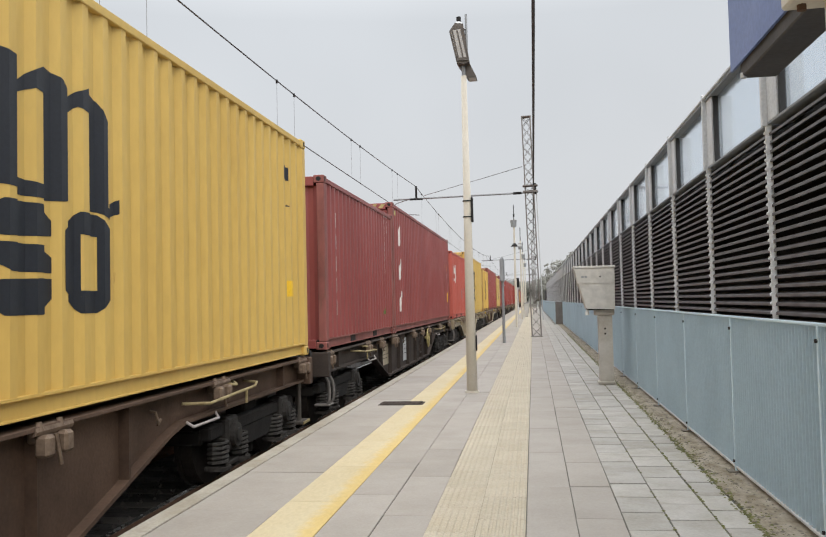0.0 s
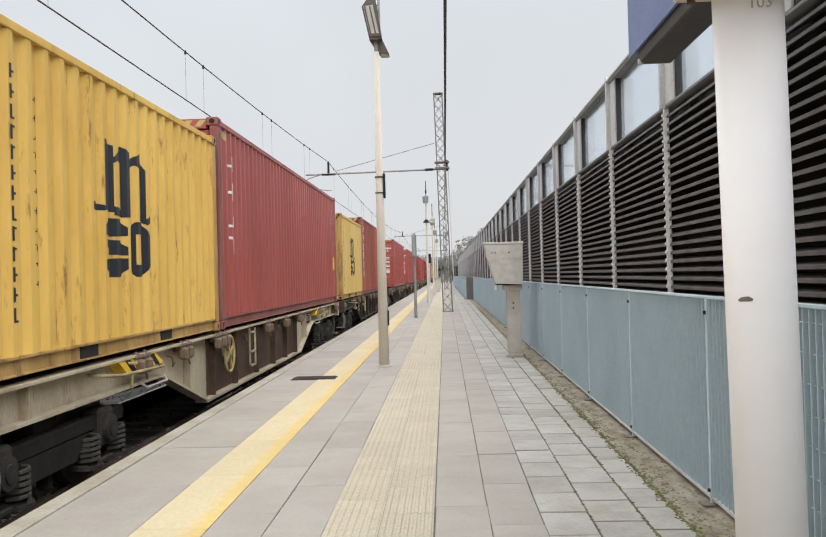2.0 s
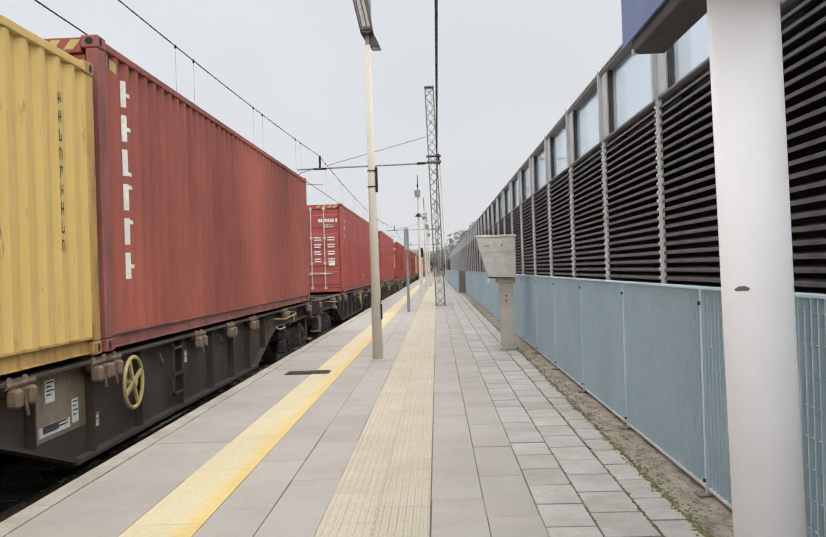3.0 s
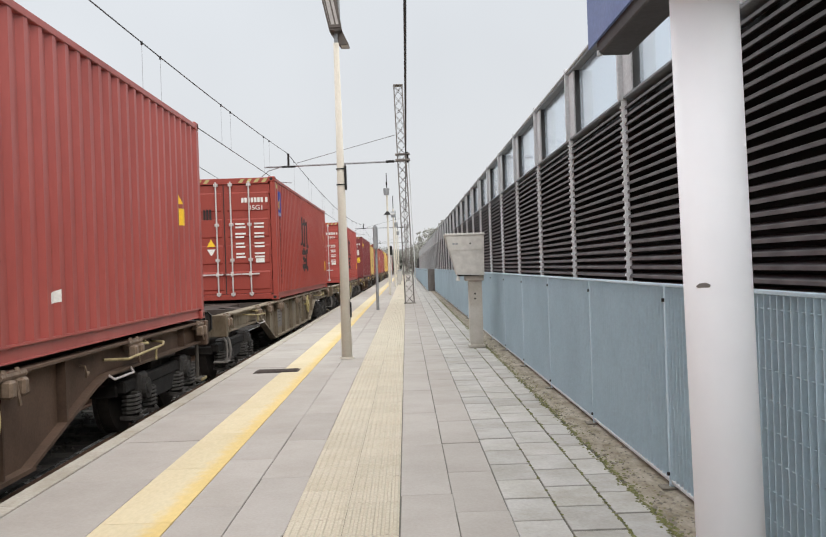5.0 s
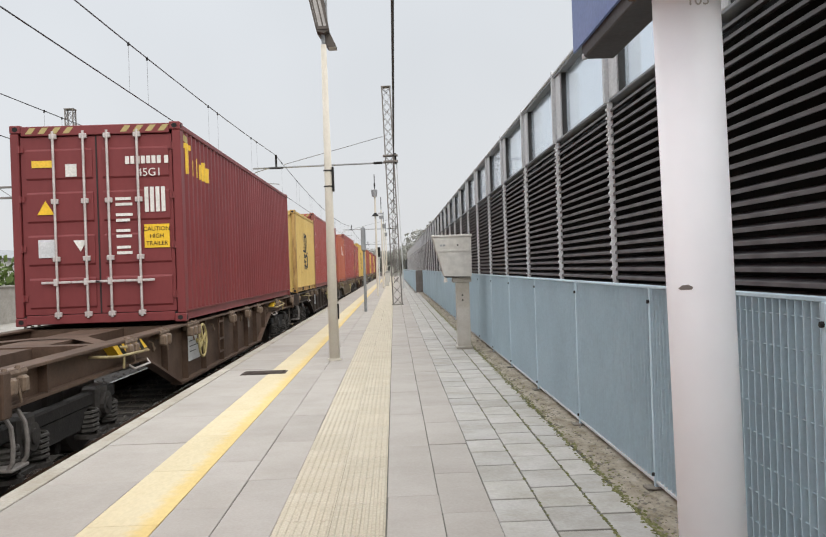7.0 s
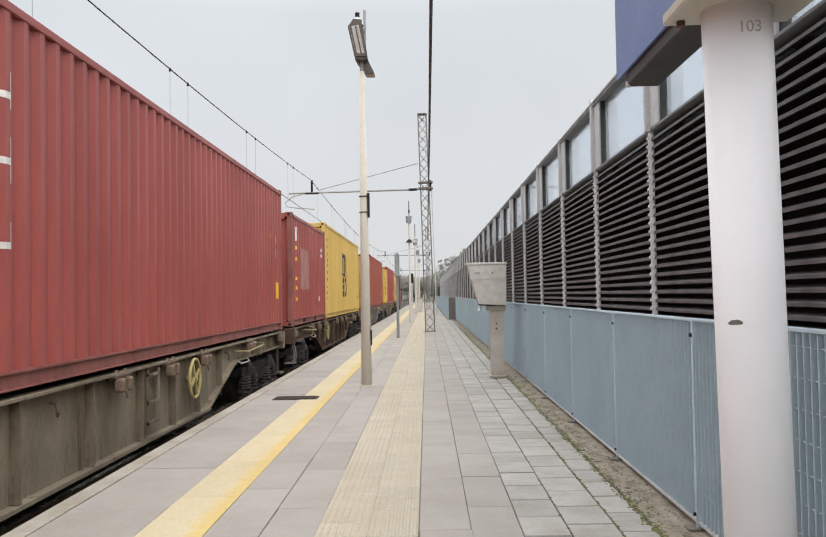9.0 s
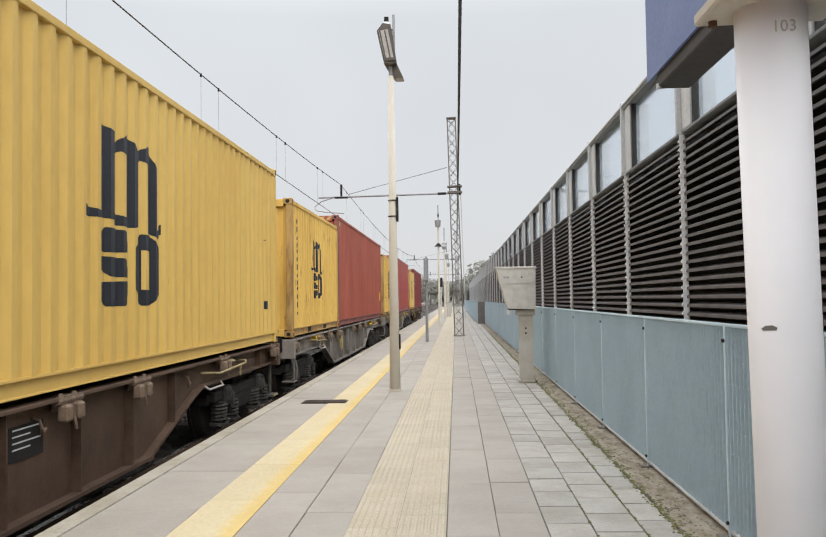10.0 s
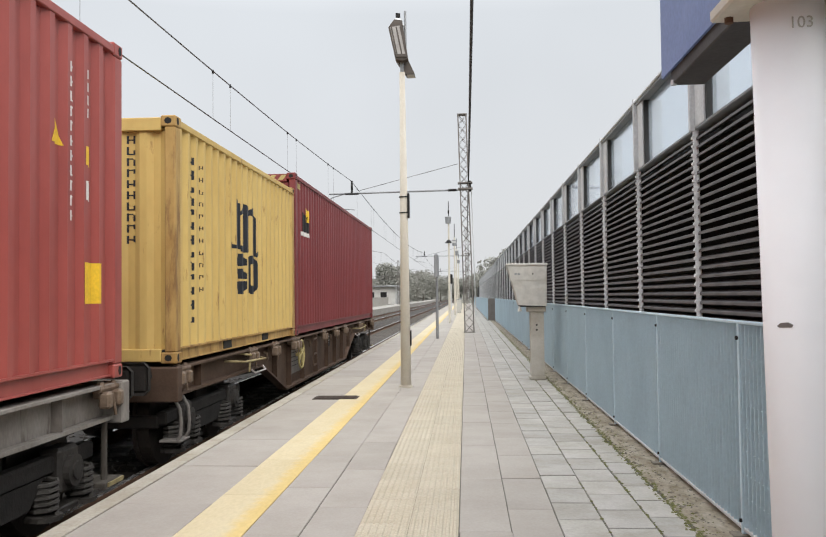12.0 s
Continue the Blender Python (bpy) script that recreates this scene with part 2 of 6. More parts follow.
GALV_BAR = material("zinc_lock_bar", (0.55, 0.50, 0.48), 0.5, 0.3, stain=4, amount=0.7, bump=0.1, rust=0.3)
PLATFORM_GREY = material("grey_concrete_slab", (0.370, 0.343, 0.311), 0.85, fleck=(0.95, 1.05), dark=(0.82, 0.81, 0.79), grain=60, stain=1.6, amount=0.8, bump=0.12, random_value=0.05)
PLATFORM_GREY_J = material("grey_concrete_slabs", (0.370, 0.343, 0.311), 0.85, fleck=(0.95, 1.05), dark=(0.82, 0.81, 0.79), grain=60, stain=1.6, amount=0.8, bump=0.12, random_value=0.05, island=True)
PAVER = material("mossy_grey_paver", (0.425, 0.410, 0.385), 0.88, fleck=(0.93, 1.07), dark=(0.71, 0.695, 0.63), grain=50, stain=2.8, amount=0.9, bump=0.2, random_value=0.09)
PAVER_J = material("mossy_grey_pavers", (0.425, 0.410, 0.385), 0.88, fleck=(0.93, 1.07), dark=(0.71, 0.695, 0.63), grain=50, stain=2.8, amount=0.9, bump=0.2, random_value=0.09, island=True)
TACTILE = material("cream_tactile_tile", (0.485, 0.437, 0.345), 0.85, dark=(0.84, 0.80, 0.74), grain=60, stain=2.5, amount=0.6, bump=0.15, random_value=0.05)
TACTILE_J = material("cream_tactile_tiles", (0.485, 0.437, 0.345), 0.85, dark=(0.84, 0.80, 0.74), grain=60, stain=2.5, amount=0.6, bump=0.15, random_value=0.05, island=True)
COPING = material("platform_coping_stone", (0.42, 0.39, 0.335), 0.9, dark=(0.66, 0.62, 0.54), grain=40, stain=2, amount=0.9, bump=0.25, random_value=0.06)


def line_paint(name, x_mid):
    """Worn pale yellow line whose inner edge keeps a stronger yellow, with a ragged border at x_mid."""
    m = material(name, (0.575, 0.50, 0.335), 0.75, dark=(0.90, 0.85, 0.74), grain=35, stain=1.6, amount=0.7, bump=0.1, stretch=(1.4, 0.6, 1), random_value=0.03, fleck=(0.94, 1.05))
    n, l = m.node_tree.nodes, m.node_tree.links
    b = n["Principled BSDF"]
    src = b.inputs["Base Color"].links[0].from_socket
    co = n.new("ShaderNodeTexCoord")
    sep = n.new("ShaderNodeSeparateXYZ")
    l.new(co.outputs["Object"], sep.inputs[0])
    nz = n.new("ShaderNodeTexNoise")
    nz.inputs["Scale"].default_value, nz.inputs["Detail"].default_value = 9, 5
    l.new(co.outputs["Object"], nz.inputs["Vector"])
    ad = n.new("ShaderNodeMath")
    ad.operation = "MULTIPLY_ADD"
    ad.inputs[1].default_value = 0.16
    l.new(nz.outputs["Fac"], ad.inputs[0])
    l.new(sep.outputs["X"], ad.inputs[2])
    mr = n.new("ShaderNodeMapRange")
    mr.interpolation_type = "SMOOTHSTEP"
    mr.inputs["From Min"].default_value, mr.inputs["From Max"].default_value = x_mid, x_mid + 0.12
    l.new(ad.outputs[0], mr.inputs["Value"])
    mx = n.new("ShaderNodeMix")
    mx.data_type, mx.blend_type = "RGBA", "MULTIPLY"
    mx.inputs[7].default_value = (1.06, 0.93, 0.58, 1)
    l.new(mr.outputs[0], mx.inputs["Factor"])
    l.new(src, mx.inputs[6])
    l.new(mx.outputs[2], b.inputs["Base Color"])
    return m


YELLOW_LINE = line_paint("worn_yellow_line", 0.31)
YELLOW_LINE_J = line_paint("worn_yellow_line_far", -1.708 + 0.31)
JOINT = material("joint_mortar", (0.115, 0.108, 0.088), 0.95, stain=2, bump=0.4)
CONCRETE = material("weathered_concrete", (0.36, 0.345, 0.32), 0.9, dark=(0.62, 0.6, 0.55), grain=30, stain=2.0, amount=0.9, bump=0.3)
MOSS_SOIL = material("dirty_kerb_concrete", (0.35, 0.31, 0.25), 0.95, dark=(0.42, 0.375, 0.27), grain=45, stain=8, amount=1.0, bump=0.5, stretch=(1, 0.5, 1))
MOSS = material("moss", (0.15, 0.15, 0.055), 0.95, stain=6, bump=0.6, random_value=0.2, island=True)
FENCE_BLUE = material("blue_grey_fence_paint", (0.53, 0.655, 0.73), 0.55, dark=(0.80, 0.82, 0.83), stain=0.9, amount=0.8, bump=0.03, rust=0.06, still=True, fleck=(0.95, 1.04))
SLAT = material("dark_aluminium_slat", (0.135, 0.126, 0.127), 0.5, 0.25, dark=(0.38, 0.35, 0.37), fleck=(0.72, 1.25), grain=28, stain=7, amount=0.9, bump=0.08, stretch=(1, 0.4, 1))
GALV = material("pale_grey_frame_paint", (0.62, 0.63, 0.64), 0.55, 0.1, stain=2, amount=0.6, bump=0.05)
POST_WHITE = material("white_post_paint", (0.88, 0.885, 0.89), 0.5, stain=2, amount=0.25, bump=0.02, chalky=0.8)
# Near-black colour that stands in for the shade between the slats.
LOUVRE_SHADE = material("black_louvre_shade", (0.008, 0.008, 0.009), 0.95, stain=3, bump=0.2)
WHITE_POLE = material("white_pole_paint", (0.925, 0.93, 0.955), 0.5, dark=(0.93, 0.92, 0.93), stain=0.9, amount=0.3, bump=0.0, grain=6, fleck=(0.985, 1.01), chalky=1.0, spec=0.3)
RUBBLE = material("dirty_rubble", (0.22, 0.195, 0.16), 0.95, stain=6, amount=0.9, bump=0.3, random_value=0.2, island=True)
CREAM_POLE = material("cream_pole_paint", (0.65, 0.615, 0.545), 0.6, dark=(0.86, 0.82, 0.76), stain=2, amount=0.6, bump=0.02, chalky=1.0, fleck=(0.95, 1.04))
SIGN_BLUE = material("blue_sign_face", (0.14, 0.195, 0.41), 0.45, stain=1.5, amount=0.25, bump=0.0)
SIGN_UNDER = material("dark_sign_underside", (0.07, 0.066, 0.068), 0.7, stain=3, bump=0.1)
COLUMN_GREY = material("blue_grey_column_paint", (0.235, 0.25, 0.265), 0.6, stain=2, amount=0.6, bump=0.05)
BOX_GREY = material("grey_beige_enamel", (0.52, 0.505, 0.47), 0.6, dark=(0.85, 0.83, 0.8), stain=2, amount=0.6, bump=0.0, grain=12)
PED_CONC = material("stained_pedestal", (0.52, 0.495, 0.45), 0.85, dark=(0.66, 0.62, 0.54), stain=2.4, amount=0.9, bump=0.08, fleck=(0.95, 1.05))
LATTICE = material("grey_brown_lattice_steel", (0.22, 0.20, 0.185), 0.7, 0.2, stain=3, amount=0.8, bump=0.1)
WIRE = material("dark_wire", (0.05, 0.05, 0.052), 0.6, 0.3, bump=0)
LAMP_BODY = material("dark_brown_lamp_housing", (0.105, 0.09, 0.08), 0.6, 0.2, stain=5, amount=0.7, bump=0.05)
LAMP_GLASS = material("frosted_lamp_glass", (0.42, 0.40, 0.385), 0.3, stain=6, amount=0.7, bump=0.05)
# Distance haze is painted into this pale grey leaf colour; there is no fog.
LEAF = material("haze_tinted_foliage", (0.33, 0.33, 0.30), 0.9, dark=(0.82, 0.82, 0.78), stain=0.25, amount=0.8, bump=0, random_value=0.07, island=True, chalky=0.6)
LEAF_NEAR = material("green_foliage", (0.14, 0.19, 0.06), 0.85, dark=(0.5, 0.6, 0.4), stain=1.5, amount=1.0, bump=0, random_value=0.35, island=True)
BARK = material("bark", (0.09, 0.075, 0.06), 0.95, stain=5, bump=0.5)
FIELD = material("distant_ground", (0.13, 0.125, 0.10), 0.95, stain=0.15, amount=0.9, bump=0.3)
WOOD = material("pale_wood_board", (0.45, 0.33, 0.19), 0.8, stain=3, stretch=(0.3, 0.3, 3), bump=0.1)
PLASTER = material("pale_plaster", (0.60, 0.585, 0.56), 0.85, stain=1, bump=0.1)

GLASS = bpy.data.materials.new("dusty_clear_glass")
GLASS.use_nodes = True
_g = GLASS.node_tree.nodes["Principled BSDF"]
_g.inputs["Base Color"].default_value = (0.74, 0.81, 0.88, 1)
_g.inputs["Roughness"].default_value = 0.06
_g.inputs["Transmission Weight"].default_value = 0.92
_g.inputs["IOR"].default_value = 1.2

# ---- mesh tools ----


class Shape:
    """Collects boxes, tubes and prisms into one mesh."""

    def __init__(self, weld=False):
        self.v, self.f, self.weld = [], [], weld

    def add(self, verts, faces):
        o = len(self.v)
        self.v.extend([tuple(p) for p in verts])
        self.f.extend([tuple(i + o for i in q) for q in faces])
        return self

    def box(self, x0, x1, y0, y1, z0, z1, c=0.0):
        if c <= 0:
            v = [(x, y, z) for x in (x0, x1) for y in (y0, y1) for z in (z0, z1)]
            return self.add(v, [(0, 1, 3, 2), (4, 6, 7, 5), (0, 4, 5, 1), (2, 3, 7, 6), (0, 2, 6, 4), (1, 5, 7, 3)])
        bm = bmesh.new()
        bmesh.ops.create_cube(bm, size=1)
        for q in bm.verts:
            q.co = Vector(((x0 + x1) / 2 + q.co.x * (x1 - x0), (y0 + y1) / 2 + q.co.y * (y1 - y0), (z0 + z1) / 2 + q.co.z * (z1 - z0)))
        bmesh.ops.bevel(bm, geom=bm.edges[:], offset=c, segments=1, affect="EDGES")
        bm.verts.ensure_lookup_table()
        self.add([q.co[:] for q in bm.verts], [[q.index for q in fc.verts] for fc in bm.faces])
        bm.free()
        return self

    def tube(self, a, b, r, n=10, r2=None, caps=True):
        a, b = Vector(a), Vector(b)
        d = (b - a).normalized()
        u = d.orthogonal().normalized()
        w = d.cross(u)
        r2 = r if r2 is None else r2
        ring = [(math.cos(2 * math.pi * i / n), math.sin(2 * math.pi * i / n)) for i in range(n)]
        v = [a + (u * c + w * s) * r for c, s in ring] + [b + (u * c + w * s) * r2 for c, s in ring]
        f = [(i, (i + 1) % n, n + (i + 1) % n, n + i) for i in range(n)]
        if caps:
            f += [tuple(range(n))[::-1], tuple(range(n, 2 * n))]
        return self.add(v, f)

    def path(self, pts, r, n=8):
        """One continuous round tube through the points."""
        pts = [Vector(p) for p in pts]
        v, f = [], []
        u = None
        for i, p in enumerate(pts):
            d = (pts[min(i + 1, len(pts) - 1)] - pts[max(i - 1, 0)]).normalized()
            u = d.orthogonal().normalized() if u is None else (u - d * u.dot(d)).normalized()
            w = d.cross(u)
            v += [p + (u * math.cos(6.28319 * j / n) + w * math.sin(6.28319 * j / n)) * r for j in range(n)]
        for i in range(len(pts) - 1):
            f += [(i * n + j, i * n + (j + 1) % n, (i + 1) * n + (j + 1) % n, (i + 1) * n + j) for j in range(n)]
        m = (len(pts) - 1) * n
        f += [tuple(range(n))[::-1], tuple(range(m, m + n))]
        return self.add(v, f)

    def prism(self, outline, axis, a, b):
        """An outline in the two other axes, drawn out along axis from a to b."""
        def at(p, t):
            return {"x": (t, p[0], p[1]), "y": (p[0], t, p[1]), "z": (p[0], p[1], t)}[axis]
        n = len(outline)
        v = [at(p, a) for p in outline] + [at(p, b) for p in outline]
        return self.add(v, [(i, (i + 1) % n, n + (i + 1) % n, n + i) for i in range(n)] + [tuple(range(n))[::-1], tuple(range(n, 2 * n))])

    def ring(self, c, r, tube_r, axis="x", n=20, m=6):
        v, f = [], []
        for i in range(n):
            a = 2 * math.pi * i / n
            for j in range(m):
                b = 2 * math.pi * j / m
                rad = r + tube_r * math.cos(b)
                h = tube_r * math.sin(b)
                p = (h, rad * math.cos(a), rad * math.sin(a)) if axis == "x" else (rad * math.cos(a), rad * math.sin(a), h)
                v.append((c[0] + p[0], c[1] + p[1], c[2] + p[2]))
                f.append((i * m + j, ((i + 1) % n) * m + j, ((i + 1) % n) * m + (j + 1) % m, i * m + (j + 1) % m))
        return self.add(v, f)

    def mesh(self, name):
        me = bpy.data.meshes.new(name)
        me.from_pydata(self.v, [], self.f)
        me.update()
        bm = bmesh.new()
        bm.from_mesh(me)
        if self.weld:
            bmesh.ops.remove_doubles(bm, verts=bm.verts, dist=0.0001)
        bmesh.ops.recalc_face_normals(bm, faces=bm.faces)
        bm.to_mesh(me)
        bm.free()
        return me


MESHES = {}


def part(name, shape, mat, parent, label="", key=None, at=None, kind="", smooth=False):
    """One mesh under a thing or a part. With a key the mesh is shared with all parts of that key."""
    if key is not None and key in MESHES:
        me = MESHES[key]
    else:
        me = (shape() if callable(shape) else shape).mesh(name)
        me.materials.append(mat)
        if smooth:
            me.shade_smooth()
        if key is not None:
            MESHES[key] = me
    ob = new(name, me)
    if me.materials[0] != mat:
        ob.material_slots[0].link = "OBJECT"
        ob.material_slots[0].material = mat
    ob.parent = parent
    if at is not None:
        ob.matrix_basis = at
    if label or kind:
        tagged(ob, label=label, kind=kind)
    return ob


def thing(name, label, category, m=None, group="", kind=""):
    ob = tagged(new(name), label, category, group, kind)
    ob.empty_display_size = 0.2
    if m is not None:
        ob.matrix_basis = m
    return ob


def solid(name, shape, mat, label, category, group="", kind="structure", m=None):
    me = shape.mesh(name)
    me.materials.append(mat)
    ob = tagged(new(name, me), label, category, group, kind)
    if m is not None:
        ob.matrix_basis = m
    return ob


def lettering(name, text, size, mat, parent, m, label=""):
    cu = bpy.data.curves.new(name, "FONT")
    cu.body, cu.size, cu.extrude = text, size, 0.001
    cu.align_x = "CENTER"
    tmp = bpy.data.objects.new(name, cu)
    me = bpy.data.meshes.new_from_object(tmp)
    bpy.data.objects.remove(tmp)
    me.materials.append(mat)
    ob = new(name, me)
    ob.parent = parent
    ob.matrix_basis = m
    if label:
        tagged(ob, label=label)
    return ob

# ---- ground, tracks, platform ----
TRACK_X, RAIL_Z, GROUND_Z = -4.225, -0.47, -0.82
TRACK2_X = -7.95
Y0, Y1 = -14.0, 150.0

solid("ground", Shape().box(-900, 900, -300, 1500, -1.4, GROUND_Z), FIELD, "dull brown-green ground reaching to the horizon", "ground")


def ballast_bed(cx):
    s = Shape()
    prof = [(-2.2, GROUND_Z - 0.05), (-1.65, RAIL_Z - 0.16), (1.65, RAIL_Z - 0.16), (2.2, GROUND_Z - 0.05)]
    s.prism([(cx + a, b) for a, b in prof], "y", -60, 700)
    return s


solid("track_bed_1", ballast_bed(TRACK_X), BALLAST_BED, "dark crushed-stone ballast bed under the rails", "ballast", kind="structure")
solid("track_bed_2", ballast_bed(TRACK2_X + 0.0), BALLAST_BED, "dark crushed-stone ballast bed of the second track", "ballast", kind="structure")


def stones():
    rng = np.random.RandomState(5)
    s = Shape()
    base = [(1, 0, 0), (-1, 0, 0), (0, 1, 0), (0, -1, 0), (0, 0, 1), (0, 0, -1)]
    fc = [(0, 2, 4), (2, 1, 4), (1, 3, 4), (3, 0, 4), (2, 0, 5), (1, 2, 5), (3, 1, 5), (0, 3, 5)]
    for i in range(9000):
        cx = (TRACK_X, TRACK2_X)[i % 3 == 0]
        x = cx + rng.uniform(-1.75, 1.75)
        y = 1 + 75 * rng.uniform(0, 1) ** 1.6
        r = rng.uniform(0.022, 0.045)
        a = rng.uniform(0, 6.3)
        ca, sa = math.cos(a), math.sin(a)
        k = rng.uniform(0.6, 1.3, 3)
        s.add([(x + r * (p[0] * ca * k[0] - p[1] * sa * k[1]), y + r * (p[0] * sa * k[0] + p[1] * ca * k[1]), RAIL_Z - 0.15 + r * p[2] * k[2] * 0.8) for p in base], fc)
    return s


solid("ballast_stones", stones(), BALLAST, "loose grey-brown ballast stones between the rails", "ballast", kind="stuff")


def track(cx):
    t = thing("track", "worn steel rails on concrete sleepers in ballast", "track", pose(cx, 0, 0), "tracks", "structure")
    for sx in (-0.7525, 0.7525):
        prof = [(-0.07, -0.16), (0.07, -0.16), (0.07, -0.145), (0.012, -0.125), (0.012, -0.045), (0.034, -0.035), (0.034, -0.004), (-0.034, -0.004), (-0.034, -0.035), (-0.012, -0.045), (-0.012, -0.125), (-0.07, -0.145)]
        rail = part("rail", Shape().prism([(sx + a, RAIL_Z + b) for a, b in prof], "y", -60, 700), RAIL_SIDE, t)
        part("running_surface", Shape().box(sx - 0.030, sx + 0.030, -60, 700, RAIL_Z - 0.006, RAIL_Z), RAIL_TOP, rail, "shiny worn rail head")
    far = Shape()
    for i in range(180):
        y = -8 + 0.6 * i
        if i < 60:
            part("sleeper", lambda: Shape().box(-1.2, 1.2, -0.12, 0.12, RAIL_Z - 0.24, RAIL_Z - 0.150, 0.02), SLEEPER, t, key="sleeper", at=pose(0, y, 0))
        else:
            far.box(-1.2, 1.2, y - 0.12, y + 0.12, RAIL_Z - 0.24, RAIL_Z - 0.150)
    part("sleepers", far, SLEEPER, t, kind="stuff")
    return t


track(TRACK_X)
track(TRACK2_X)

platform = solid("platform_base", Shape().box(-2.33, 1.80, Y0, Y1, -1.3, -0.008).box(-2.46, -2.33, Y0, Y1, -1.3, -0.12), JOINT, "concrete body of the station platform under its paving", "platform")
COLS = [  # x from, x to, length of a slab, material, joined material, relief
    (-2.52, -2.363, 1.0, COPING, COPING, "coping"),
    (-2.345, -1.711, 1.25, PLATFORM_GREY, PLATFORM_GREY_J, "slab"),
    (-1.708, -1.311, 1.25, YELLOW_LINE, YELLOW_LINE_J, "paint"),
    (-1.308, -0.986, 1.2, PLATFORM_GREY, PLATFORM_GREY_J, "slab"),
    (-0.982, -0.666, 1.2, PLATFORM_GREY, PLATFORM_GREY_J, "slab"),
    (-0.663, -0.365, 0.6, TACTILE, TACTILE_J, "ridge"),
    (-0.362, -0.069, 0.6, TACTILE, TACTILE_J, "ridge"),
    (-0.062, 0.238, 1.4, PLATFORM_GREY, PLATFORM_GREY_J, "slab"),
    (0.244, 0.529, 0.9, PLATFORM_GREY, PLATFORM_GREY_J, "slab"),
    (0.535, 0.798, 0.42, PAVER, PAVER_J, "slab"),
    (0.807, 1.083, 0.42, PAVER, PAVER_J, "slab"),
    (1.094, 1.285, 0.42, PAVER, PAVER_J, "slab"),
]


def slab_shape(w, l, kind, g):
    s = Shape()
    z = 0.0
    if kind == "coping":
        s.prism([(0, -0.13), (w, -0.13), (w, -0.004), (w - 0.006, 0), (0.02, 0), (0, -0.02)], "y", g, l - g)
    elif kind == "ridge":
        s.box(0, w, g, l - g, -0.05, -0.0035)
        n = 7
        for i in range(n):
            c = (i + 0.5) * w / n
            s.prism([(c - 0.014, -0.0035), (c + 0.014, -0.0035), (c + 0.008, 0.0025), (c - 0.008, 0.0025)], "y", g, l - g)
    elif kind == "paint":
        s.box(0, w, g * 0.7, l - g * 0.7, -0.05, 0.001)
    else:
        e = 0.0025
        s.add([(0, g, -0.05), (w, g, -0.05), (w, l - g, -0.05), (0, l - g, -0.05), (0, g, z - e), (w, g, z - e), (w, l - g, z - e), (0, l - g, z - e),
               (e, g + e, z), (w - e, g + e, z), (w - e, l - g - e, z), (e, l - g - e, z)],
              [(0, 1, 5, 4), (1, 2, 6, 5), (2, 3, 7, 6), (3, 0, 4, 7), (4, 5, 9, 8), (5, 6, 10, 9), (6, 7, 11, 10), (7, 4, 8, 11), (8, 9, 10, 11)])
    return s


def paving():
    rng = random.Random(3)
    for ci, (x0, x1, length, mat, mat_j, kind) in enumerate(COLS):
        far = Shape()
        phase = (0.0, 0.45, 0.2, 0.37, 0.93, 0.1, 0.4, 0.68, 0.35, 0.12, 0.31, 0.05)[ci]
        y = Y0 - phase
        gap = 0.0035 if mat is not PAVER else 0.009
        name = {"coping": "coping_stone", "ridge": "tactile_tile", "paint": "painted_slab"}.get(kind, "paver" if mat is PAVER else "slab")
        while y < Y1:
            if 3.0 < y < 15.5:
                tilt = pose(x0, y, rng.uniform(-0.0025, 0.0015), rng.uniform(-0.08, 0.08), rng.uniform(-0.25, 0.25), rng.uniform(-0.2, 0.2)) if kind == "slab" else pose(x0, y, 0)
                part(name, lambda: slab_shape(x1 - x0, length, kind, gap), mat, platform, key=("slab", ci), at=tilt)
            else:
                sh = slab_shape(x1 - x0, length, kind if y < 60 and kind != "ridge" or y < 35 else "paint", gap)
                far.add([(a + x0, b + y, c) for a, b, c in sh.v], sh.f)
            y += length
        part("paving", far, mat_j, platform, kind="stuff")


# strip of soil and moss along the fence
def soil_strip():
    rng = np.random.RandomState(8)
    s = Shape()
    n, m = 2600, 9
    xs = np.linspace(1.292, 1.80, m)
    for i in range(n + 1):
        y = Y0 + (Y1 - Y0) * (i / n) ** 1.0
        for j in range(m):
            s.v.append((float(xs[j]) + (rng.uniform(-0.035, 0.03) if j == 0 else 0), y, -0.003 + 0.007 * rng.uniform(0, 1) * (j > 0) + 0.012 * j / m))
    for i in range(n):
        for j in range(m - 1):
            a = i * m + j
            s.f.append((a, a + 1, a + m + 1, a + m))
    return s


solid("soil_strip", soil_strip(), MOSS_SOIL, "strip of dirt, rubble and moss along the fence foot", "soil", kind="structure")


